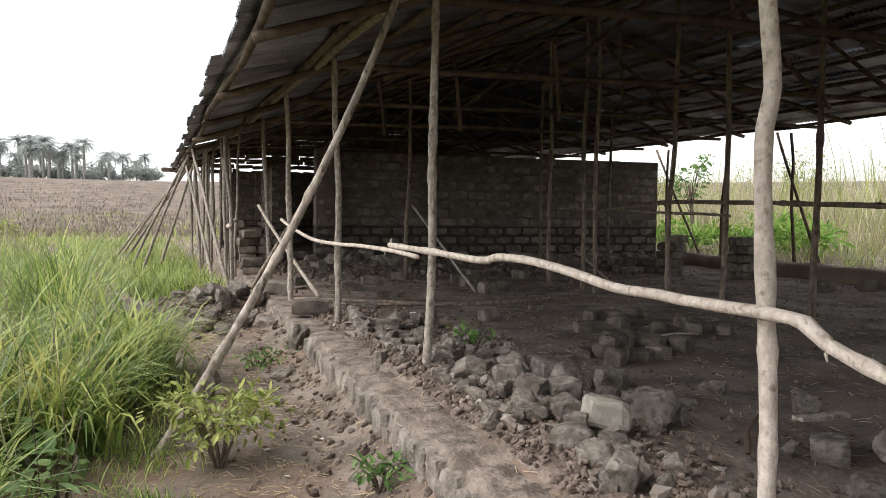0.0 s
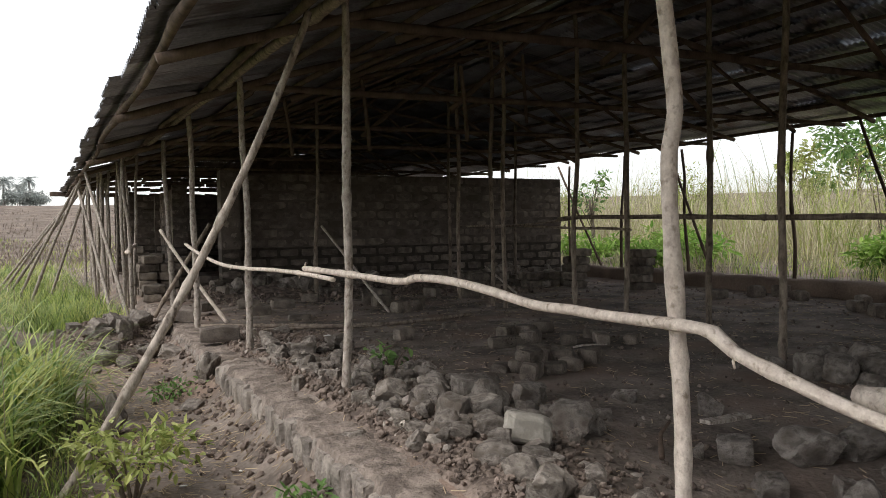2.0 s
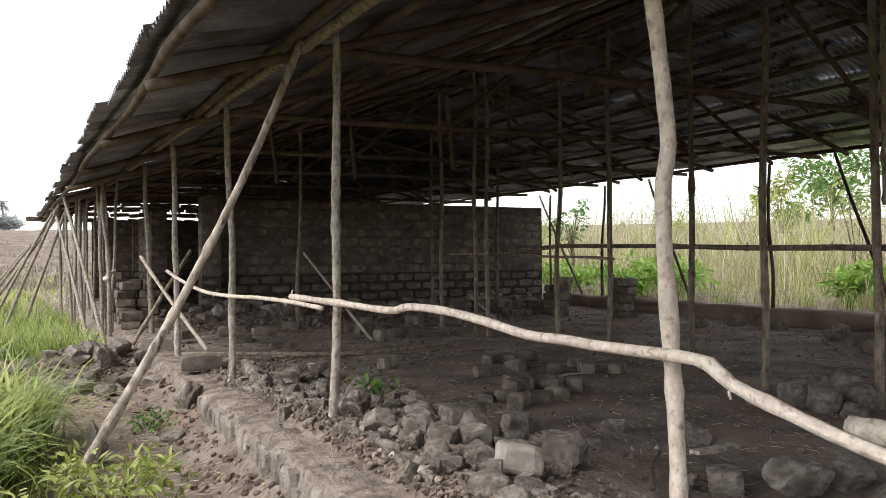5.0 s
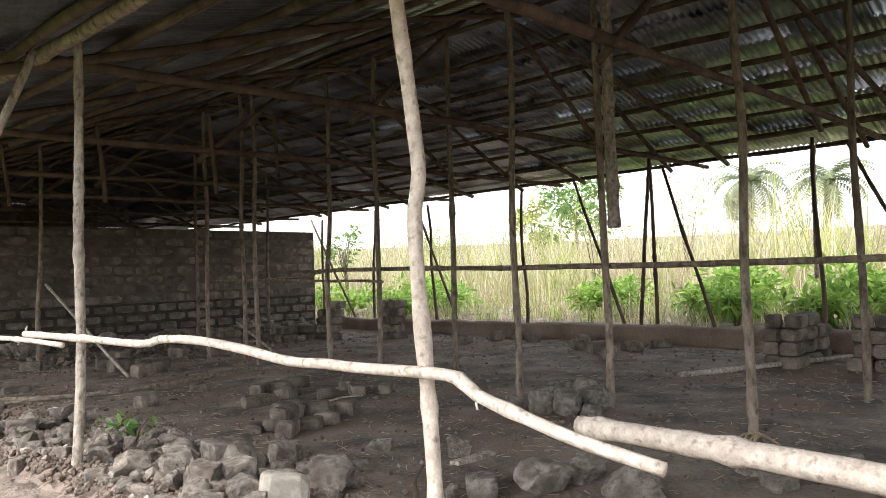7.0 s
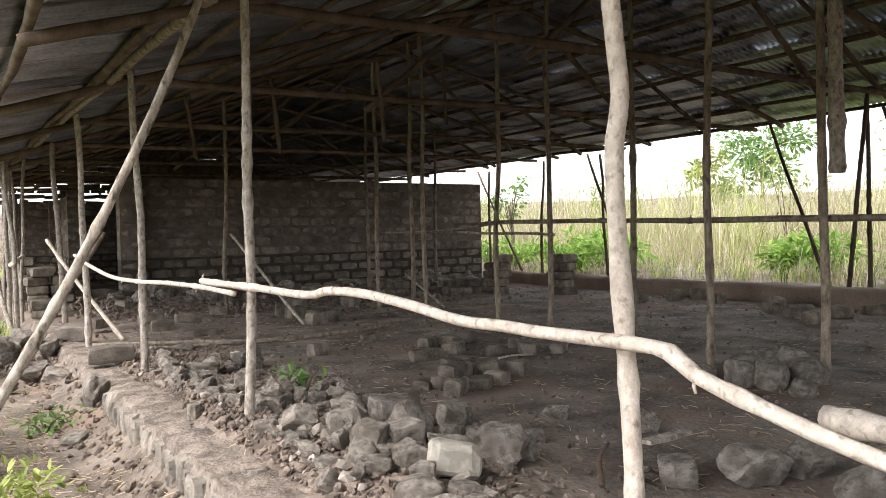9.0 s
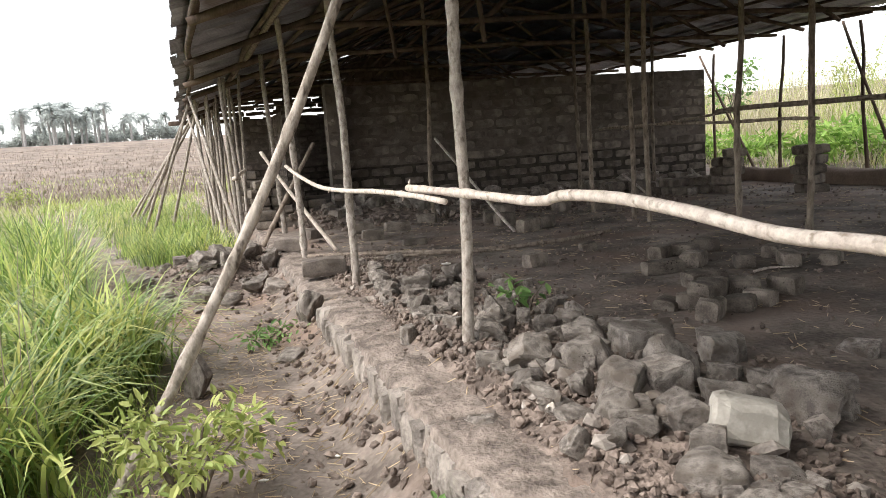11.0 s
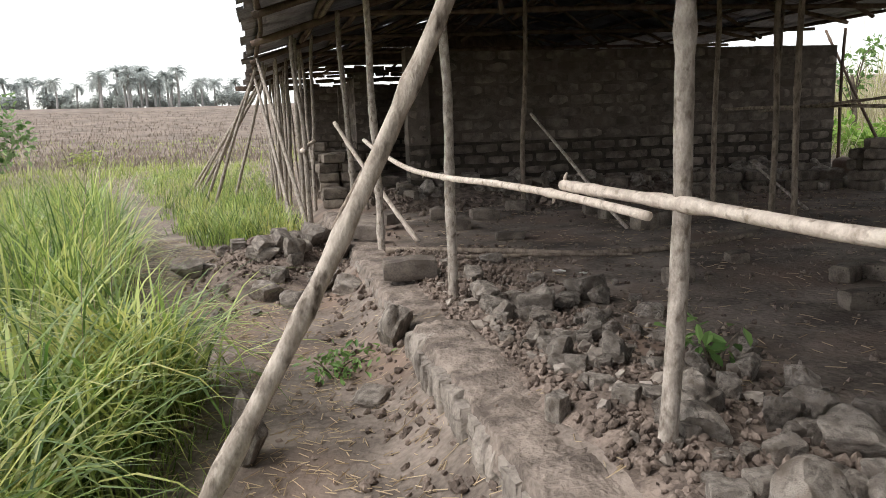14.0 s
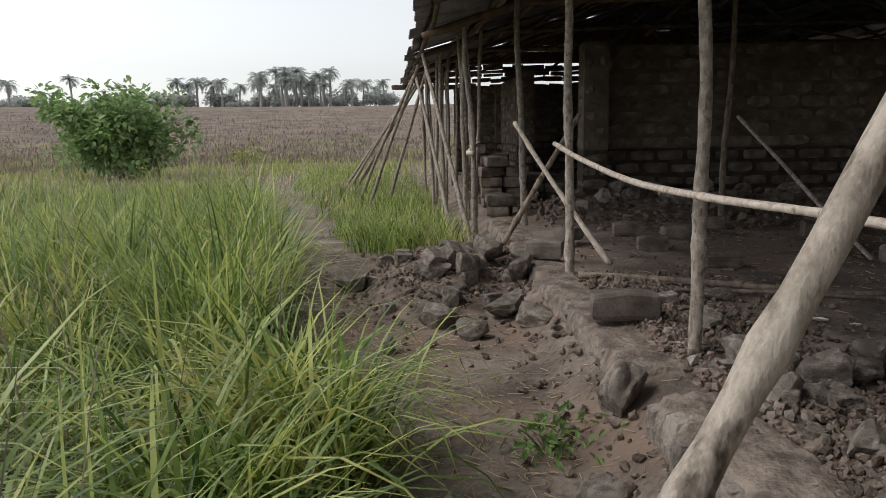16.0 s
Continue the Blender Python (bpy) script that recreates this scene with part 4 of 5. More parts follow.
lay_blocks([(2.08, 1.6, 0.4, 0.15), (2.49, 2.28, 0.24, 0.16), (2.68, 2.24, 0.32, 0.15), (2.46, 1.74, 0.26, 0.17), (2.95, 2.32, 0.32, 0.16), (2.06, 1.05, 0.38, 0.16), (1.5, 0.6, 0.2, 0.1), (1.6, 0.52, 0.18, 0.14),
            (1.56, 0.28, 0.28, 0.17), (1.82, 0.34, 0.24, 0.12), (2.02, 0.42, 0.22, 0.14), (2.1, 0.66, 0.24, 0.17), (2.33, 0.56, 0.26, 0.17), (1.9, 0.72, 0.24, 0.17), (2.74, 1.5, 0.26, 0.16), (3.02, 1.34, 0.34, 0.16), (3.2, 1.75, 0.26, 0.15),
            (3.3, 1.2, 0.24, 0.14), (1.42, 2.56, 0.24, 0.17), (2.2, 3.1, 0.22, 0.12)],
           "loose grey cement block on the earth floor", "loose blocks", 9, kinds=OLD, size=0.86)
lay_blocks([(1.58, 0.34, 0.24, 0.12)], "loose cement block laid on another", "loose blocks", 19, z=0.125, kinds=OLD, size=0.86)
lay_blocks([(7.35, 4.09, 0.36, 0.17), (8.0, 3.92, 0.27, 0.22), (8.35, 3.75, 0.3, 0.22), (8.1, 3.2, 0.3, 0.18), (7.52, 1.87, 0.36, 0.17), (8.1, 2.17, 0.44, 0.19), (6.9, 0.93, 0.33, 0.17), (7.69, 1.07, 0.4, 0.18), (8.2, 0.9, 0.3, 0.15), (7.3, 1.35, 0.36, 0.2)],
           "dusty loose block lying by the low wall", "blocks by low wall", 10, kinds=OLD)
lay_blocks([(0.53, 5.78, 0.3, 0.16), (0.53, 6.7, 0.36, 0.18), (0.98, 6.42, 0.37, 0.16), (0.88, 4.93, 0.3, 0.1), (2.38, 5.95, 0.3, 0.2), (2.31, 4.94, 0.3, 0.2), (2.7, 5.2, 0.24, 0.18), (5.2, 8.4, 0.36, 0.2), (6.21, 8.49, 0.4, 0.24), (5.7, 8.8, 0.4, 0.3),
            (2.32, 6.43, 0.3, 0.18), (4.24, 6.6, 0.33, 0.2), (3.7, 7.0, 0.33, 0.2), (1.6, 7.2, 0.3, 0.16), (2.9, 7.4, 0.36, 0.18), (4.6, 7.9, 0.36, 0.2)],
           "loose block among soil at the wall foot", "wall foot blocks", 11, kinds=OLD)
def scattered_lumps():
    rng = random.Random(311)
    for k in range(150):
        y = rng.uniform(-2.3, 2.2)
        x = plinth_x(y) + 0.42 + abs(rng.gauss(0, 0.5))
        w = rng.uniform(0.06, 0.15)
        lay_stones([(x, y, w, w * rng.uniform(0.6, 0.95))], "small broken lump of block in dug soil", "scattered lumps", 500 + k, sink=0.01)
    for k in range(40):
        a, d = rng.uniform(0, 6.3), abs(rng.gauss(0, 0.55))
        x, y, w = -1.35 + math.cos(a) * d * 0.9, 5.1 + math.sin(a) * d * 1.4, rng.uniform(0.09, 0.24)
        lay_stones([(x, y, w, w * rng.uniform(0.6, 0.95))], "broken lump in a heap of soil", "spoil heap lumps", 700 + k)


scattered_lumps()


def wall_foot_rubble():
    rng = random.Random(207)
    for k in range(110):
        x = rng.uniform(0.3, 7.9)
        d = abs(rng.gauss(0, 0.62)) + 0.15
        y = 9.35 - d
        if y < 7.3:
            continue
        w = rng.uniform(0.16, 0.36)
        up = max(0.0, foot_height(x, y)) - 0.02
        if rng.random() < 0.5:
            lay_stones([(x, y, w, w * rng.uniform(0.6, 0.9))], "broken grey lump of block in soil at the wall foot", "wall foot rubble", 400 + k, z=land(x, y) + up)
        else:
            lay_blocks([(x, y, w + 0.05, rng.uniform(0.13, 0.19))], "loose weathered block in soil at the wall foot", "wall foot blocks", 400 + k, z=land(x, y) + up, kinds=OLD)


wall_foot_rubble()
lay_blocks([(-0.37, 3.1, 0.4, 0.17), (-0.55, 5.2, 0.34, 0.16), (-0.2, 6.1, 0.3, 0.15)], "pale cement block lying tilted on the plinth", "plinth blocks", 12, z=0.06)


def stack(x, y, levels, wide, deep, seed, label):
    """A dry stack of loose blocks; each block is a thing that rests on those below."""
    rng = random.Random(seed)
    for c in range(levels):
        for i in range(wide if c < levels - 1 else max(1, wide - 1)):
            for j in range(deep):
                if c > 1 and rng.random() < 0.12:
                    continue
                m = Matrix.Translation((x + (i - (wide - 1) / 2) * 0.36 + rng.uniform(-0.06, 0.06), y + (j - (deep - 1) / 2) * 0.22 + rng.uniform(-0.02, 0.02), land(x, y) - 0.01 + c * 0.152))
                m = m @ Matrix.Rotation(rng.uniform(-0.3, 0.3) + (0.06 if c % 2 else 0), 4, "Z") @ Matrix.Rotation(rng.uniform(-0.03, 0.03), 4, "X")
                thing("loose_block", OLD[rng.randrange(len(OLD))], m @ Matrix.Diagonal((rng.uniform(0.92, 1.06), rng.uniform(0.95, 1.1), 1.0, 1)), label, "block", "stacked blocks")


stack(6.9, 7.25, 5, 1, 2, 1, "dark weathered block in a dry stack near the end wall")
stack(7.5, 6.1, 5, 1, 2, 2, "dark weathered block in a tall narrow stack")
stack(7.5, -1.25, 4, 3, 2, 3, "dark weathered block stacked before the low wall")
stack(6.5, 7.7, 2, 3, 2, 24, "dark weathered block in a low tumbled stack")
stack(5.6, 8.2, 2, 3, 2, 25, "dark weathered block in a low tumbled stack")
stack(7.4, -2.15, 4, 2, 2, 4, "dark weathered block stacked before the low wall")
stack(-0.55, 10.2, 5, 2, 3, 5, "grey block in a rough stack under the eave")
stack(-0.75, 11.6, 6, 2, 3, 6, "grey block in a rough stack under the eave")
stack(0.1, 10.9, 3, 2, 3, 7, "grey block in a rough stack under the eave")
stack(-0.5, 8.9, 2, 2, 2, 8, "grey block in a rough stack under the eave")


def relief(name, xs, ys, height, mat, label):
    """A sheet of dug soil with rough lumpy relief; height gives how far it stands over the land, below 0 where it ends."""
    verts, faces = [], []
    for y in ys:
        for x in xs:
            h = height(x, y)
            p = Vector((x, y, 0))
            lumpy = noise.fractal(p * 4, 0.9, 2.1, 4) * 0.035 + abs(noise.noise(p * 13)) * 0.022 + 0.008 * noise.noise(p * 31)
            verts.append((x, y, land(x, y) + h + max(0.0, min(1.0, h * 14 + 0.2)) * lumpy))
    w = len(xs)
    for j in range(len(ys) - 1):
        for i in range(w - 1):
            a = j * w + i
            faces.append((a, a + 1, a + w + 1, a + w))
    thing(name, mesh_from(name, verts, faces, mat, True), None, label, "soil", "", "stuff")


relief("soil_bank", np.arange(-0.6, 1.6, 0.025), np.arange(-4.9, 5.1, 0.025), bank_height, M_SOIL, "dug soil banked behind the plinth")
relief("spoil_heap", np.arange(-2.5, -0.4, 0.03), np.arange(3.7, 7.3, 0.03), heap_height, M_SOIL, "low heap of dark spoil beside the path")
relief("soil_bank", np.arange(-0.5, 8.3, 0.05), np.arange(7.3, 9.5, 0.05), foot_height, M_SOIL, "dark soil heaped along the wall foot")


def build_clods():
    """Loose soil: clods too many to count."""
    rng = random.Random(91)
    shapes = [stone((1, 1, 0.8), 900 + s, 1, 0.4) for s in range(8)]
    def heap(name, count, where, size, mat, label):
        pieces = []
        for _ in range(count):
            x, y, up = where()
            if up is None:
                up = max(0.0, heap_height(x, y)) + 0.01
            s = size * rng.uniform(0.35, 1.0) ** 1.5 * 2
            m = Matrix.Translation((x, y, land(x, y) + up - s * 0.1)) @ Matrix.Rotation(rng.uniform(0, 6.3), 4, "Z") @ Matrix.Rotation(rng.uniform(0, 6.3), 4, "X") @ Matrix.Scale(s, 4)
            v, f = shapes[rng.randrange(8)]
            pieces.append((v, f, m))
        thing(name, joined(name, pieces, mat), None, label, "soil", "", "stuff")
    def strip():
        y = rng.uniform(-4.2, 4.6)
        x = plinth_x(y) + 0.3 + abs(rng.gauss(0, 0.5))
        return x, y, max(0.0, bank_height(x, y)) + 0.012

    def top():
        y = rng.uniform(-4.2, 1.8)
        x = plinth_x(y) + 0.1 + 0.3 * rng.random() ** 0.6
        return x, y, 0.05 - land(x, y)
    heap("soil_clods", 900, top, 0.016, M_SOIL, "crumbs of dry soil lying on the foundation")
    heap("soil_clods", 7500, strip, 0.022, M_SOIL, "dark dug soil in clods behind the plinth")
    def pale():
        y = rng.uniform(-3.2, 3.2)
        x = plinth_x(y) + 0.35 + abs(rng.gauss(0, 0.55))
        return x, y, max(0.0, bank_height(x, y)) + 0.01
    heap("rubble_bits", 290, pale, 0.045, M_RUBBLE, "broken bits of grey block in soil")
    def inner():
        return rng.uniform(0.2, 8.5), rng.uniform(-3.5, 8.5), 0.0
    heap("floor_crumbs", 5200, inner, 0.022, M_SOIL, "crumbs of earth over the floor")
    def foot():
        x = rng.uniform(-0.3, 7.0)
        d = abs(rng.gauss(0, 1.1))
        return x, 9.2 - d, max(0, 0.28 - 0.16 * d) * rng.uniform(0.2, 1)
    heap("soil_clods", 1100, foot, 0.05, M_SOIL, "dark soil and bits heaped along the wall foot")
    def mound():
        a, d = rng.uniform(0, 6.3), abs(rng.gauss(0, 0.5))
        return -1.4 + math.cos(a) * d * 0.95, 5.5 + math.sin(a) * d * 1.6, None
    heap("soil_clods", 3000, mound, 0.028, M_SOIL, "low heap of dark spoil beside the path")
    def verge():
        y = rng.uniform(-3.5, 7.5)
        return plinth_x(y) - abs(rng.gauss(0, 0.3)) + 0.05, y, 0.0
    heap("path_crumbs", 1300, verge, 0.03, M_SOIL, "crumbs of soil along the outside of the plinth")


build_clods()


# ---- small clutter ----
PALE = material("bleached_scrap", (0.62, 0.60, 0.55), (0.82, 0.80, 0.76), 0.7, 20, 90, 0.2)


def scrap(x, y, size, seed):
    """A curled bleached husk on the ground."""
    rng = random.Random(seed)
    verts, faces = [], []
    for layer in (0, 1):
        for i in range(5):
            for j in range(4):
                s, t = i / 4 - 0.5, j / 3 - 0.5
                w = 1 - 1.2 * abs(s)
                verts.append((s * size, t * size * 0.5 * w, size * (0.9 * t * t * w + 0.35 * s * s) + 0.004 + 0.002 * layer))
    for i in range(4):
        for j in range(3):
            a = i * 4 + j
            faces += [(a, a + 4, a + 5, a + 1), (a + 20, a + 21, a + 25, a + 24)]
    thing("husk", mesh_from("husk", verts, faces, PALE, True), Matrix.Translation((x, y, land(x, y))) @ Matrix.Rotation(rng.uniform(0, 6), 4, "Z"), "small bleached curled husk on the ground", "litter", "husks")


for k, (x, y, s) in enumerate(((-0.47, -1.5, 0.06), (-1.02, -0.33, 0.045), (-0.95, -0.75, 0.04), (0.75, 3.1, 0.09), (0.9, 3.0, 0.06), (-0.7, -0.2, 0.04), (0.35, 1.6, 0.05))):
    scrap(x, y, s, 60 + k)
# a split plank over the near pile and a dark twig by the pale post
v, f = worn_box((0.42, 0.07, 0.03), 5, 0.008, 4, 0.004)
thing("plank", mesh_from("plank", v, f, M_POLE), Matrix.Translation((1.6, -1.62, land(1.6, -1.62) + 0.13)) @ Matrix.Rotation(0.25, 4, "Z") @ Matrix.Rotation(0.08, 4, "Y"), "split weathered board lying on stones", "board")
pole_thing("twig", [(1.05, -1.75, 0.02), (1.16, -1.62, 0.09), (1.24, -1.6, 0.14)], 0.014, 0.008, M_DARKPOLE, 90, "dark broken twig on the floor", "twig")
pole_thing("twig", [(2.6, 1.2, 0.01), (2.75, 1.22, 0.02), (2.95, 1.15, 0.02)], 0.01, 0.006, M_POLE, 91, "thin broken twig on the floor", "twig")


def rope_bundle(x, y):
    """A loose hank of straw rope thrown over a stone."""
    root = holder("rope", (x, y, land(x, y)), "loose hank of pale straw rope over a stone", "rope")
    for k in range(7):
        rng = random.Random(300 + k)
        pts = [(rng.uniform(-0.25, -0.15), rng.uniform(-0.1, 0.1), 0.06), (rng.uniform(-0.08, 0.0), rng.uniform(-0.06, 0.06), 0.2), (rng.uniform(0.1, 0.16), rng.uniform(-0.08, 0.08), 0.12), (rng.uniform(0.2, 0.32), rng.uniform(-0.12, 0.12), 0.012)]
        v, f = tube(pts, 0.006, 0.005, 300 + k, sides=5, step=0.05)
        part("strand", mesh_from("strand", v, f, M_STRAW, True), root)


rope_bundle(2.75, -2.75)
lay_stones([(2.7, -2.75, 0.3, 0.17), (2.45, -2.95, 0.24, 0.14), (3.0, -3.1, 0.26, 0.16)], "dusty grey stone under a hank of rope", "rope stones", 65)


# ---- plants ----
def path_x(y):
    """Middle of the footpath."""
    return float(np.interp(y, (-6, 0, 2, 3.4, 5.4, 8, 10, 12.8, 20), (-1.1, -1.08, -1.25, -1.7, -2.35, -3.2, -3.8, -4.6, -6.5)))


def blades(name, spots, tall, wide, arch, mat, seed, label, category="grass", segments=4, spread=1.0):
    """Grass: a curved, tapering blade at each (x, y, z, scale); one mesh."""
    r = np.random.RandomState(seed)
    spots = np.array(spots)
    n = len(spots)
    length = spots[:, 3] * r.uniform(tall[0], tall[1], n)
    turn = r.uniform(0, 2 * np.pi, n)
    out = np.stack([np.cos(turn), np.sin(turn)], 1)
    bend = r.uniform(arch[0], arch[1], n)
    first = r.uniform(0.02, 0.35, n) * spread
    face = turn + np.pi / 2 + r.uniform(-0.5, 0.5, n)
    across = np.stack([np.cos(face), np.sin(face)], 1)
    w = r.uniform(wide[0], wide[1], n)
    rows = []
    x, z = np.zeros(n), np.zeros(n)
    for k in range(segments + 1):
        s = k / segments
        half = w * (1 - s) ** 0.6 * 0.5 if k < segments else np.zeros(n)
        c = spots[:, :2] + out * x[:, None]
        zz = spots[:, 2] + z
        if k < segments:
            rows.append(np.concatenate([c - across * half[:, None], zz[:, None]], 1))
            rows.append(np.concatenate([c + across * half[:, None], zz[:, None]], 1))
        else:
            rows.append(np.concatenate([c, zz[:, None]], 1))
        angle = first + bend * (s + 0.5 / segments) ** 1.3
        x = x + np.sin(angle) * length / segments
        z = z + np.cos(angle) * length / segments
    per = 2 * segments + 1
    verts = np.stack(rows, 1).reshape(-1, 3)
    base = (np.arange(n) * per)[:, None]
    quads = np.concatenate([base + np.array([[2 * k, 2 * k + 1, 2 * k + 3, 2 * k + 2]]) for k in range(segments - 1)], 0)
    tips = base + np.array([[2 * segments - 2, 2 * segments - 1, 2 * segments]])
    me = bpy.data.meshes.new(name)
    loops = np.concatenate([quads.ravel(), tips.ravel()])
    me.vertices.add(len(verts))
    me.vertices.foreach_set("co", verts.ravel())
    me.loops.add(len(loops))
    me.loops.foreach_set("vertex_index", loops.astype(np.int32))
    starts = np.concatenate([np.arange(len(quads)) * 4, len(quads) * 4 + np.arange(len(tips)) * 3])
    me.polygons.add(len(starts))
    me.polygons.foreach_set("loop_start", starts.astype(np.int32))
    me.update(calc_edges=True)
    me.materials.append(mat)
    return thing(name, me, None, label, category, "", "stuff")


def clumps(count, seed, where, per, radius, size=(0.6, 1.1)):
    """Spots of blades, gathered in clumps; where(rng) gives x, y or None."""
    rng = random.Random(seed)
    out = []
    for _ in range(count):
        p = where(rng)
        if p is None:
            continue
        s = rng.uniform(*size) * (1 + 0.45 * noise.noise(Vector((p[0] * 0.45, p[1] * 0.45, seed))))
        for _ in range(int(per * rng.uniform(0.6, 1.3))):
            x, y = p[0] + rng.gauss(0, radius), p[1] + rng.gauss(0, radius)
            out.append((x, y, land(x, y) - 0.02, s))
    return out


def left_field(lo, hi, far=9.0):
    def where(rng):
        y = rng.uniform(lo, hi)
        edge = path_x(y) - (0.78 if y < 4 else 0.6) - 0.38 * (1 - smooth_step(-1.0, 0.4, y))
        x = edge - far * rng.random() ** 1.4
        return x, y
    return where


blades("grass", clumps(400, 1, left_field(-2.8, 7.5, 5.5), 85, 0.07, (0.5, 1.25)), (0.45, 1.0), (0.01, 0.028), (0.45, 2.5), M_GRASS, 1, "long arching green grass beside the footpath")
blades("grass", clumps(700, 2, left_field(6.5, 16, 12), 34, 0.12, (0.5, 1.05)), (0.4, 0.85), (0.012, 0.026), (0.6, 2.4), M_GRASS, 2, "long green grass filling the field")
blades("grass", clumps(700, 3, left_field(15.5, 38, 34), 12, 0.3), (0.15, 0.45), (0.025, 0.05), (0.5, 1.8), M_PALE_LEAF, 3, "shorter yellowing grass farther out in the field", segments=3)
blades("short_grass", clumps(1000, 41, left_field(-2.8, 8, 6), 16, 0.09), (0.12, 0.35), (0.006, 0.014), (0.5, 2.2), M_GRASS, 41, "short green grass between the tussocks", segments=3)
blades("dry_stalks", clumps(150, 4, left_field(-1.5, 16, 7), 5, 0.12), (0.8, 1.5), (0.005, 0.01), (0.1, 0.7), M_DRY, 4, "thin dry stalks standing above the grass")

blades("grass", clumps(420, 46, left_field(-12, -2.5, 5.5), 45, 0.09, (0.55, 1.2)), (0.4, 0.9), (0.01, 0.022), (0.7, 2.6), M_GRASS, 46, "long green grass farther back along the footpath")
blades("grass", clumps(900, 47, lambda r: (r.uniform(-17, -7), r.uniform(-12, 15)), 18, 0.2, (0.5, 1.1)), (0.3, 0.7), (0.02, 0.035), (0.5, 2.2), M_GRASS, 47, "green grass of the open field", segments=3)


blades("seed_stalks", clumps(26, 48, lambda r: (r.uniform(-3.3, -1.95), r.uniform(-1.3, 1.8)), 4, 0.09), (1.1, 1.7), (0.005, 0.008), (0.05, 0.4), M_HEATH, 48, "thin brown seed stalks standing over the grass", segments=5)
blades("seed_stalks", clumps(30, 50, left_field(3, 14, 5), 4, 0.1), (0.9, 1.5), (0.006, 0.01), (0.05, 0.5), M_HEATH, 50, "thin brown seed stalks standing over the grass", segments=5)


def patch(rng):
    y = 7.2 + 20 * rng.random() ** 1.3
    lo, hi = path_x(y) + 0.55, -1.2 - 0.1 * (y - 7)
    return (rng.uniform(lo, hi), y) if hi > lo else None


blades("grass", clumps(420, 5, patch, 20, 0.1), (0.22, 0.55), (0.01, 0.02), (0.5, 1.8), M_GRASS, 5, "green grass between path and building")


def verge(rng):
    y = rng.uniform(-4.5, 4)
    return path_x(y) - 0.55 + rng.gauss(0, 0.12), y


blades("short_grass", clumps(200, 6, verge, 14, 0.06), (0.08, 0.25), (0.004, 0.009), (0.5, 2.2), M_GRASS, 6, "short grass creeping into the path")


def litter(rng):
    y = rng.uniform(-3.5, 8)
    return path_x(y) + rng.gauss(0.05, 0.42), y


def flat_straw(name, count, where, seed, label):
    rng = random.Random(seed)
    verts, faces = [], []
    for _ in range(count):
        p = where(rng)
        if p is None:
            continue
        a, h = rng.uniform(0, 6.3), rng.uniform(0.02, 0.09)
        d, n = Vector((math.cos(a), math.sin(a), 0)), Vector((-math.sin(a), math.cos(a), 0)) * rng.uniform(0.001, 0.003)
        z0, z1 = land(*p) + 0.006, land(p[0] + d.x * h, p[1] + d.y * h) + rng.uniform(0.005, 0.02)
        k = len(verts)
        o = Vector((p[0], p[1], 0))
        verts += [o - n + Vector((0, 0, z0)), o + n + Vector((0, 0, z0)), o + d * h + n + Vector((0, 0, z1)), o + d * h - n + Vector((0, 0, z1)), o + Vector((0, 0, z0 + 0.003)), o + d * h + Vector((0, 0, z1 + 0.003))]
        faces += [(k, k + 4, k + 5, k + 3), (k + 4, k + 1, k + 2, k + 5)]
    thing(name, mesh_from(name, verts, faces, M_STRAW), None, label, "straw", "", "stuff")


flat_straw("straw_litter", 5200, litter, 7, "dry straw trodden into the footpath")
flat_straw("straw_litter", 4000, lambda r: (r.uniform(-0.2, 8.4), r.uniform(-3, 8.6)), 8, "bits of straw on the earth floor")


def heath(rng):
    d, a = 34 + 134 * rng.random() ** 1.5, rng.uniform(-0.2, 1.25)
    return -math.sin(a) * d, math.cos(a) * d


blades("dry_heath", clumps(6500, 9, heath, 8, 0.8), (0.2, 0.55), (0.05, 0.11), (0.2, 1.3), M_HEATH, 9, "dry reddish grass covering the far field", segments=2)


def meadow(rng):
    d, a = 26 + 55 * rng.random() ** 1.6, rng.uniform(-0.2, 1.25)
    return -math.sin(a) * d, math.cos(a) * d


blades("grass", clumps(1500, 49, meadow, 9, 0.5, (0.4, 1.2)), (0.2, 0.6), (0.03, 0.06), (0.3, 1.6), M_PALE_LEAF, 49, "yellow-green tufts thinning out into the dry field", segments=2)


def bank(rng):
    x = 14.0 + 16 * rng.random() ** 1.3
    return x, rng.uniform(-9, 32)


blades("dry_grass", clumps(1100, 10, bank, 20, 0.25, (0.3, 1.3)), (0.7, 2.5), (0.01, 0.026), (0.2, 1.9), M_DRY, 10, "tall dry straw-coloured grass on the bank", segments=3)
blades("grass", clumps(420, 11, lambda r: (10.6 + 5.0 * r.random(), r.uniform(-9, 26)), 16, 0.15), (0.25, 0.6), (0.012, 0.025), (0.3, 1.5), M_GRASS, 11, "green grass at the foot of the bank", segments=3)


blades("grass", clumps(800, 44, bank, 16, 0.25, (0.4, 1.3)), (0.7, 2.0), (0.012, 0.028), (0.3, 1.9), M_PALE_LEAF, 44, "green and yellow grass among the dry stems", segments=3)
blades("grass", clumps(46, 45, lambda r: (r.uniform(-3.2, -1.75), r.uniform(-0.2, 2.2)), 30, 0.07, (0.8, 1.2)), (0.6, 1.05), (0.016, 0.028), (1.0, 2.9), M_GRASS, 45, "broad pale grass blades arching over the path edge", segments=6)


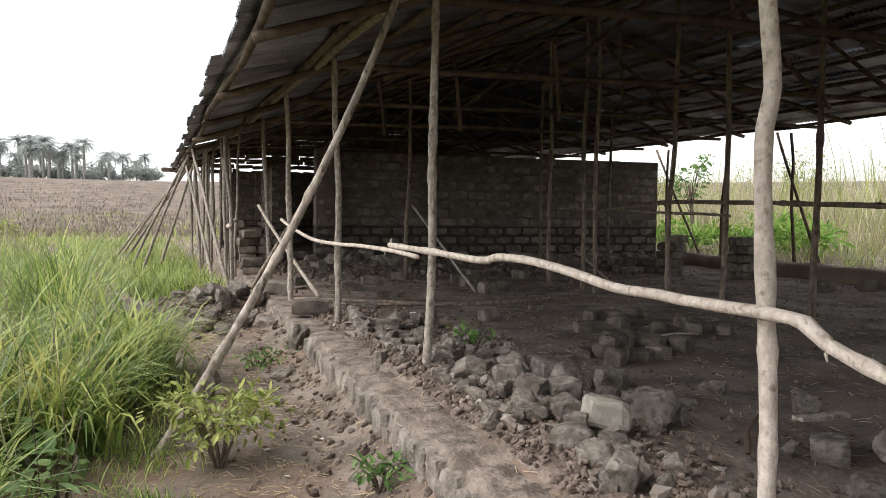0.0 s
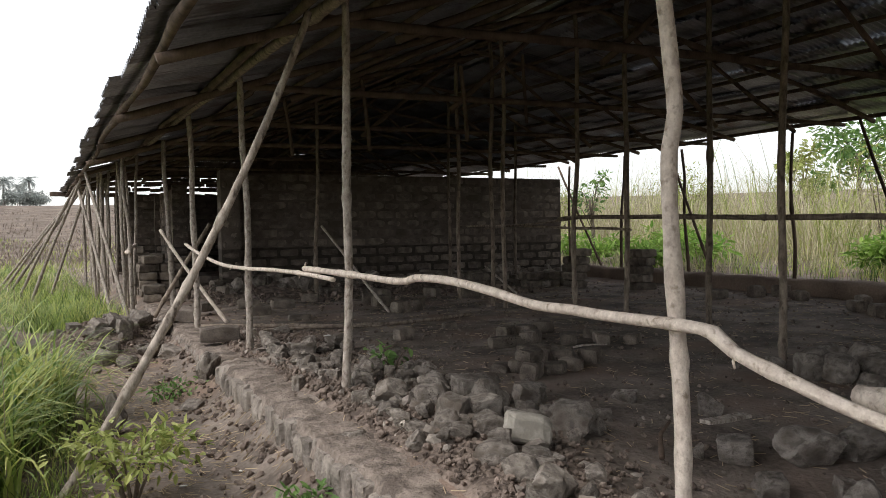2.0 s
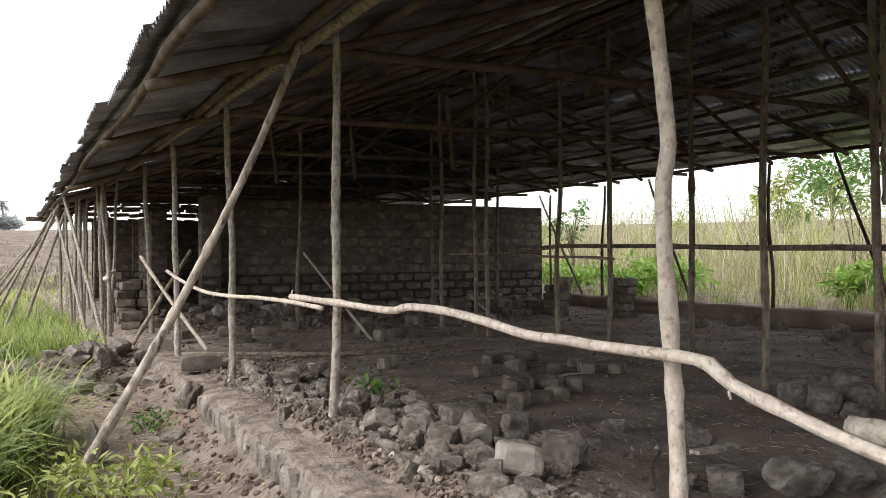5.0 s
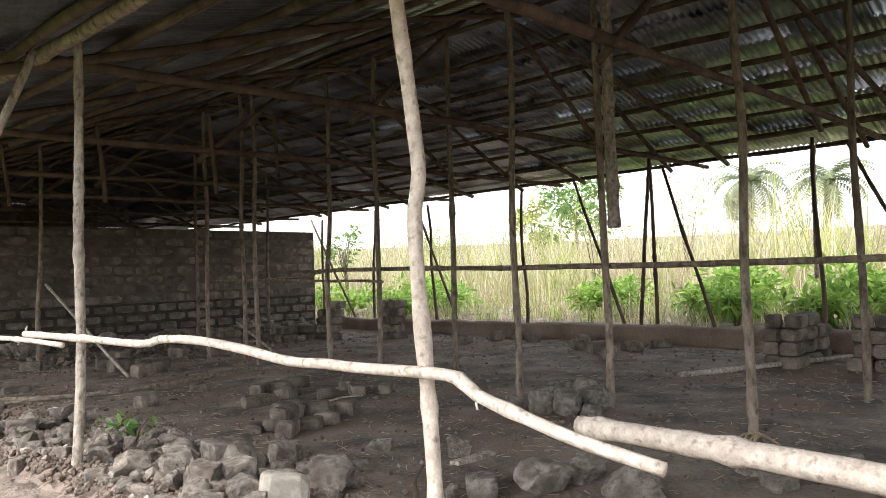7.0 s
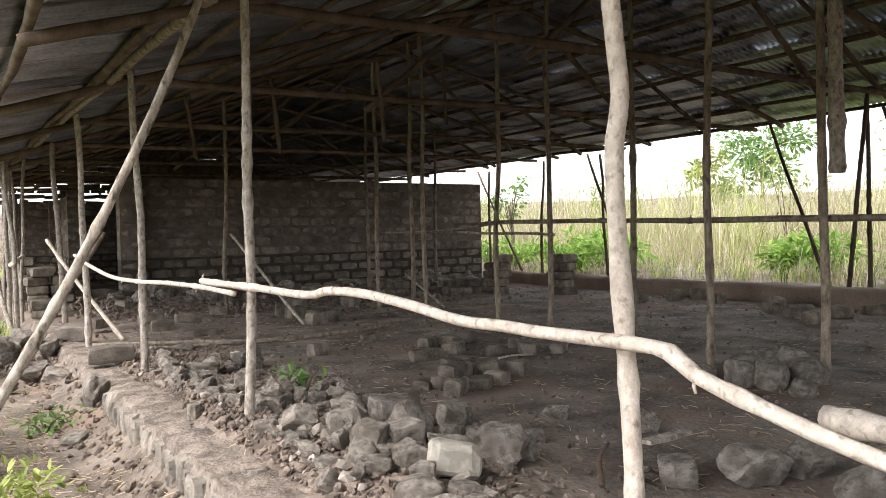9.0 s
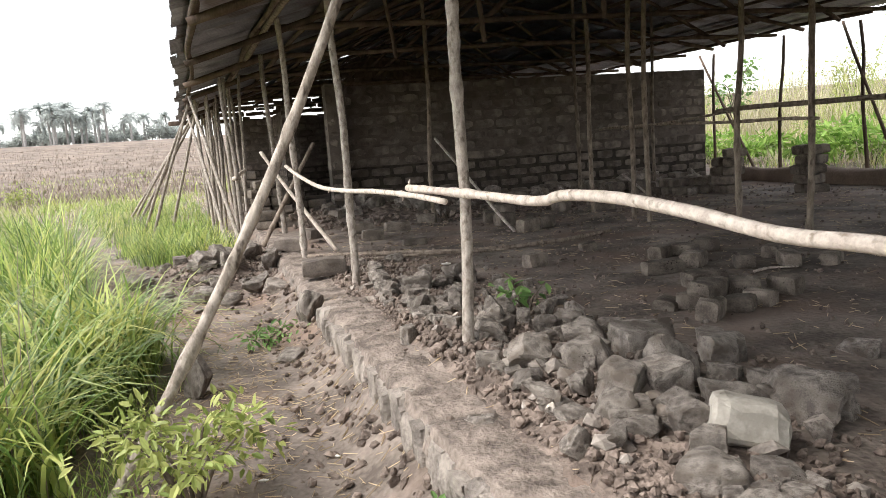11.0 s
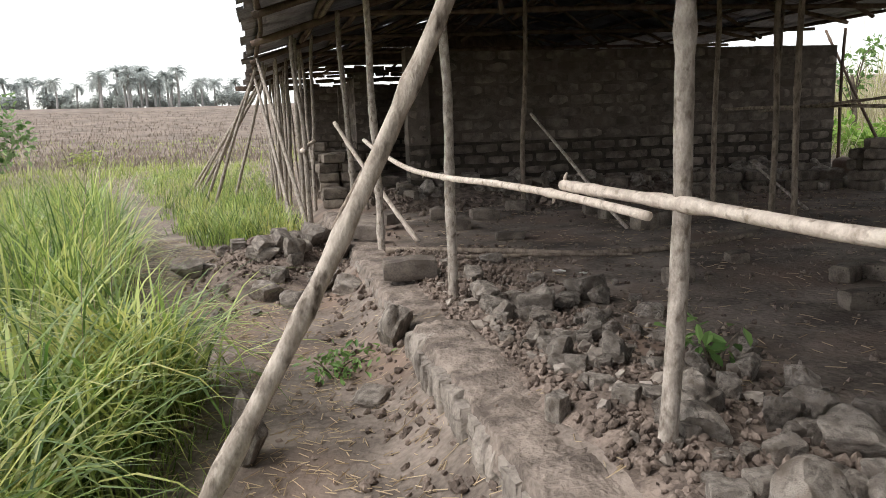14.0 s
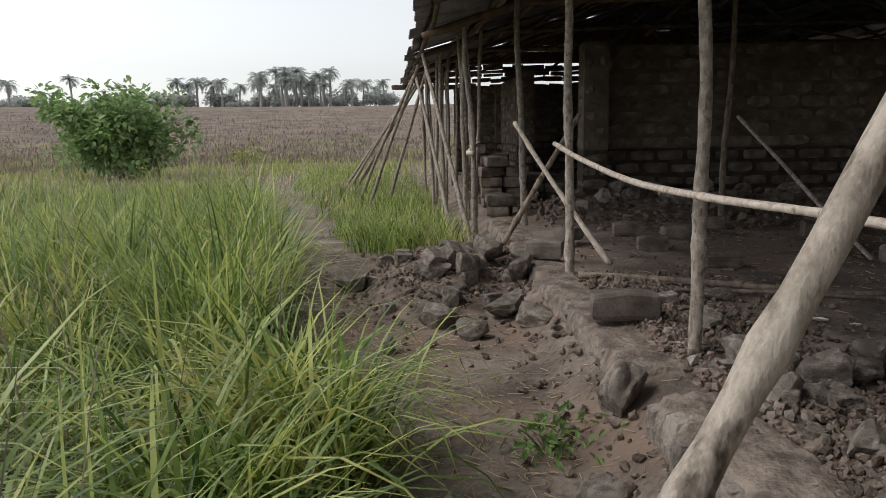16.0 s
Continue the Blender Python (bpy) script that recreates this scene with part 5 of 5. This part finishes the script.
def leaf_shape(length, width, fold=0.15):
    return [Vector((0, 0, 0)), Vector((length * 0.35, width / 2, fold * width)), Vector((length * 0.75, width * 0.36, fold * width * 0.5)), Vector((length, 0, -0.05 * length)),
            Vector((length * 0.75, -width * 0.36, fold * width * 0.5)), Vector((length * 0.35, -width / 2, fold * width))]


def foliage(count, seed, place, size, droop=0.5, aspect=0.45):
    """Leaves as folded six-sided blades, at the points that place(rng) gives with a direction."""
    rng = random.Random(seed)
    verts, faces = [], []
    for _ in range(count):
        p, d = place(rng)
        L = size * rng.uniform(0.6, 1.25)
        d = (Vector(d) + Vector((rng.gauss(0, 0.4), rng.gauss(0, 0.4), rng.gauss(0, 0.3) - droop * rng.random()))).normalized()
        q = d.to_track_quat("X", "Z") @ Euler((rng.gauss(0, 0.5), 0, 0)).to_quaternion()
        k = len(verts)
        verts += [Vector(p) + q @ v for v in leaf_shape(L, L * aspect)]
        faces += [(k, k + 1, k + 2, k + 3), (k, k + 3, k + 4, k + 5)]
    return verts, faces


def shrub(name, x, y, wide, high, leaves, leaf, mat, seed, label, category="shrub", group="", stems=6, aspect=0.45):
    """Stems from one root, with leaves in a broken crown."""
    rng = random.Random(seed)
    root = holder(name, (x, y, land(x, y)), label, category, group)
    tips = []
    for k in range(stems):
        a = k / stems * 6.28 + rng.uniform(-0.4, 0.4)
        r = wide / 2 * rng.uniform(0.35, 0.85)
        tip = Vector((math.cos(a) * r, math.sin(a) * r, high * rng.uniform(0.25 if stems > 9 else 0.6, 0.95)))
        mid = tip * 0.5 + Vector((0, 0, high * 0.1))
        v, f = tube([Vector((0, 0, -0.05)), mid, tip], 0.008 + high * 0.006, 0.004, seed + k, sides=5, step=high / 5, knots=0)
        part("stem", mesh_from("stem", v, f, M_BARK, True), root)
        tips += [mid, tip, tip, (mid + tip) / 2]
    lumps = [t + Vector((rng.gauss(0, 0.12) * wide, rng.gauss(0, 0.12) * wide, rng.gauss(0, 0.06) * high)) for t in tips for _ in range(2)]
    def place(r):
        c = lumps[r.randrange(len(lumps))]
        d = Vector((r.gauss(0, 1), r.gauss(0, 1), r.gauss(0.2, 0.8))).normalized()
        p = c + d * wide * 0.13 * r.random() ** 0.4
        p.z = max(0.02, p.z)
        return p, d
    v, f = foliage(leaves, seed, place, leaf, aspect=aspect)
    part("foliage", mesh_from("foliage", v, f, mat), root)
    return root


shrub("bush", -12.1, 22.5, 3.5, 2.9, 8500, 0.2, M_BUSH, 1, "large round green leafy bush in the grass", "bush", stems=22, aspect=0.7)
shrub("bush", -9.3, 27.0, 1.0, 1.0, 260, 0.12, M_PALE_LEAF, 2, "small yellowish bush at the edge of the field", "bush", stems=5, aspect=0.6)
shrub("seedling", -1.28, -0.5, 0.62, 0.42, 620, 0.06, M_PALE_LEAF, 3, "low seedling with pale feathery leaves by the prop", "seedling", stems=9, aspect=0.42)
for k, (x, y) in enumerate(((-2.1, -0.62), (-2.35, -0.2), (-1.95, -0.95), (-2.6, 0.6))):
    shrub("weed", x, y, 0.34, 0.26, 22, 0.14, M_BUSH, 60 + k, "broad-leaved weed among the grass by the path", "weed", "path weeds", stems=5, aspect=0.4)
shrub("weed", -0.55, -1.15, 0.3, 0.16, 110, 0.05, M_LEAF, 4, "small green weed at the foot of the plinth", "weed", stems=6)
shrub("weed", 0.6, 0.75, 0.34, 0.17, 30, 0.1, M_LEAF, 5, "small broad-leaved weed growing out of rubble", "weed", stems=5, aspect=0.4)
shrub("weed", -0.95, 2.0, 0.5, 0.12, 160, 0.05, M_LEAF, 6, "thin creeping weed by the footpath", "weed", stems=7)
rng = random.Random(77)
M_SHRUB = leaf_material("shrub_leaf", (0.15, 0.30, 0.05), (0.40, 0.56, 0.14), 0.45)
for k, y in enumerate((4.9, 4.3, 1.9, 1.2, 0.6, 1.5, -0.3, -0.9, -1.4, -0.6, -2.2, -2.9, -3.6, -4.4, 8.6, 9.4, 10.2, 13.0, 14.2, 12.4, 17.0, 20.0)):
    x, y = rng.uniform(10.6, 12.6), y + rng.uniform(-0.3, 0.3)
    s = rng.uniform(0.55, 1.1)
    shrub("green_shrub", x, y, 1.6 * s, 0.95 * s, 380, 0.22, M_SHRUB, 100 + k, "bright green broad-leaved shrub outside the low wall", "shrub", "shrubs along the bank", stems=7, aspect=0.34)
blades("dry_grass", clumps(420, 42, lambda r: (r.uniform(10.2, 14.5), r.uniform(-8, 26)), 16, 0.13), (0.3, 0.9), (0.008, 0.018), (0.3, 1.6), M_DRY, 42, "low dry grass outside the low wall", segments=3)
blades("dry_stalks", clumps(240, 51, lambda r: (r.uniform(15, 27), r.uniform(-9, 34)), 6, 0.35, (0.6, 1.2)), (2.4, 3.7), (0.02, 0.045), (0.2, 1.3), M_PALE_LEAF, 51, "tall yellow-green reeds rising over the dry grass", segments=4)
blades("dry_stalks", clumps(620, 43, lambda r: (r.uniform(13, 25), r.uniform(-9, 34)), 7, 0.3, (0.5, 1.25)), (1.7, 3.3), (0.01, 0.025), (0.1, 0.8), M_DRY, 43, "tall thin stalks above the dry grass", segments=3)
for k in range(22):
    x, y = rng.uniform(15, 27), rng.uniform(-7, 30)
    shrub("tall_shrub", x, y, 1.8, rng.uniform(2.4, 3.3), 240, 0.14, M_PALE_LEAF, 160 + k, "thin tall shrub rising out of dry grass", "shrub", "shrubs in dry grass", stems=6, aspect=0.45)


def palm(x, y, high, seed, label, group, size=1.0, fronds=26, leaf=M_HAZE_PALM, bark=M_HAZE_BARK):
    """Oil palm: scarred trunk and a crown of arching feathered fronds."""
    rng = random.Random(seed)
    tree = holder("palm_tree", (x, y, land(x, y)), label, "palm tree", group)
    v, f = tube([(0, 0, -0.3), (rng.uniform(-0.2, 0.2), 0, high * 0.5), (rng.uniform(-0.3, 0.3), rng.uniform(-0.3, 0.3), high)], 0.26 * size, 0.2 * size, seed, sides=8, step=high / 8)
    part("trunk", mesh_from("trunk", v, f, bark, True), tree)
    top = v[-1]
    verts, faces = [], []
    for k in range(fronds):
        a = k * 2.4 + rng.uniform(-0.2, 0.2)
        rise = rng.uniform(-0.25, 1.25)
        L = size * rng.uniform(2.4, 3.3)
        d = Vector((math.cos(a), math.sin(a), 0))
        side = Vector((-math.sin(a), math.cos(a), 0))
        pts, p, ang = [], Vector((top[0], top[1], high)), rise
        for s in range(9):
            pts.append(p.copy())
            p = p + (d * math.cos(ang) + Vector((0, 0, math.sin(ang)))) * L / 8
            ang -= 0.24
        for s in range(8):
            for sign in (1, -1):
                for h in (0.0, 0.5):
                    o = pts[s].lerp(pts[s + 1], h)
                    w = size * 0.65 * math.sin(math.pi * min(1, (s + h + 1.2) / 9.4)) + 0.1
                    along = (pts[s + 1] - pts[s]).normalized()
                    tip = o + side * sign * w * 0.8 + along * w * 0.5 - Vector((0, 0, w * 0.35))
                    j = len(verts)
                    verts += [o, o + along * L / 17, tip]
                    faces.append((j, j + 1, j + 2))
    part("crown", mesh_from("crown", verts, faces, leaf), tree)
    return tree


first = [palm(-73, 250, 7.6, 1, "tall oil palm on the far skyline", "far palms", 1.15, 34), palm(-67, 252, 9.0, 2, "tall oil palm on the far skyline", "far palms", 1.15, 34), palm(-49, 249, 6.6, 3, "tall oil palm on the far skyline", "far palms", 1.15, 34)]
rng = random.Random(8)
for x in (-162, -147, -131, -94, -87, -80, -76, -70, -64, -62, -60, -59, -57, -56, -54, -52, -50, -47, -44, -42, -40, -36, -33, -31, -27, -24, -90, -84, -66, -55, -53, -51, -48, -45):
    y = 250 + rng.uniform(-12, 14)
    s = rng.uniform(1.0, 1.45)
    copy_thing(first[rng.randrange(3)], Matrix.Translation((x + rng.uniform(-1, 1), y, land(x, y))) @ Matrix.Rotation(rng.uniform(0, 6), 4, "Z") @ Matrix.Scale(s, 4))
palm(36.9, 11.5, 4.6, 21, "oil palm standing behind the dry grass", "near palms", 0.9, 30, M_PALM_NEAR, M_BARK)
palm(35.5, 7.4, 4.0, 22, "oil palm standing behind the dry grass", "near palms", 0.8, 30, M_PALM_NEAR, M_BARK)


def tree(x, y, high, wide, leaves, leaf, seed, label, group="", mat=M_LEAF):
    rng = random.Random(seed)
    t = holder("tree", (x, y, land(x, y)), label, "tree", group)
    v, f = tube([(0, 0, -0.2), (0.1, 0.05, high * 0.35), (0.0, 0.1, high * 0.7)], 0.06 * high * 0.4, 0.03 * high * 0.4, seed, sides=7, step=high / 8)
    part("trunk", mesh_from("trunk", v, f, M_BARK, True), t)
    tips = []
    for k in range(9):
        a = k * 2.4
        r = wide / 2 * rng.uniform(0.4, 0.95)
        z = high * rng.uniform(0.5, 0.98)
        tip = Vector((math.cos(a) * r, math.sin(a) * r, z))
        v, f = tube([Vector((0.05, 0.05, z * 0.55)), tip * 0.6 + Vector((0, 0, z * 0.34)), tip], 0.02 * high * 0.3, 0.012, seed + k, sides=5, step=high / 8, knots=0)
        part("limb", mesh_from("limb", v, f, M_BARK, True), t)
        tips.append(tip)
    def place(r):
        c = tips[r.randrange(9)]
        d = Vector((r.gauss(0, 1), r.gauss(0, 1), r.gauss(0.1, 0.8))).normalized()
        return c + d * wide * 0.2 * r.random() ** 0.4, d
    v, f = foliage(leaves, seed, place, leaf, aspect=0.6)
    part("crown", mesh_from("crown", v, f, mat), t)
    return t


tree(30.8, 21.3, 3.9, 2.6, 900, 0.28, 31, "broad green tree behind the dry grass", mat=M_PALE_LEAF)
tree(27.2, 15.8, 4.4, 3.6, 1200, 0.28, 32, "broad green tree behind the dry grass")
tree(12.8, 14.8, 2.7, 1.2, 220, 0.16, 33, "thin sapling with hanging leaves by the bank")
far_bush = tree(-100, 252, 5.2, 8.0, 900, 0.9, 34, "round bushy tree on the far skyline", "far trees", M_HAZE_LEAF)
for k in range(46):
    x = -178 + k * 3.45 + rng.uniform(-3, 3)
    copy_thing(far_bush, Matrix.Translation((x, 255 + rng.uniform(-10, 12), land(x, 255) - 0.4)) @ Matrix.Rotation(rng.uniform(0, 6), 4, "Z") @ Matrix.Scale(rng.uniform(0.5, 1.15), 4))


blades("short_grass", clumps(900, 12, lambda r: (r.uniform(-16, -1.5), r.uniform(14, 38)), 10, 0.3), (0.12, 0.35), (0.02, 0.04), (0.4, 1.6), M_DRY, 12, "thin short dry grass on the open ground", segments=3)


def far_house(x, y, w, d, h, label):
    house = holder("house", (x, y, land(x, y)), label, "house", "far houses")
    wall_m = material("pale_plaster", (0.5, 0.48, 0.44), (0.72, 0.70, 0.66), 0.9, 2, 20, 0.1)
    roof_m = material("grey_roof", (0.30, 0.29, 0.28), (0.46, 0.45, 0.44), 0.6, 2, 20, 0.1)
    v, f = worn_box((w, d, h), 1, 0.0, 1, 0.0)
    part("wall", mesh_from("wall", v, f, wall_m), house)
    o = 0.6
    verts = [(-w / 2 - o, -d / 2 - o, h - 0.1), (w / 2 + o, -d / 2 - o, h - 0.1), (w / 2 + o, d / 2 + o, h - 0.1), (-w / 2 - o, d / 2 + o, h - 0.1), (-w / 4, 0, h + 2.2), (w / 4, 0, h + 2.2)]
    part("roof", mesh_from("roof", verts, [(0, 1, 5, 4), (1, 2, 5), (2, 3, 4, 5), (3, 0, 4), (3, 2, 1, 0)], roof_m), house)
    for k in (-1, 1):
        v, f = worn_box((1.2, 0.1, 1.2), 2, 0.0, 1, 0.0)
        part("window", mesh_from("window", v, f, M_DARKPOLE), house, Matrix.Translation((k * w / 4, -d / 2 - 0.02, 1.0)))


far_house(-103, 240, 9, 7, 2.8, "pale plastered house with a grey hipped roof far off")
far_house(-165, 243, 8, 6, 2.8, "pale plastered house with a grey hipped roof far off")
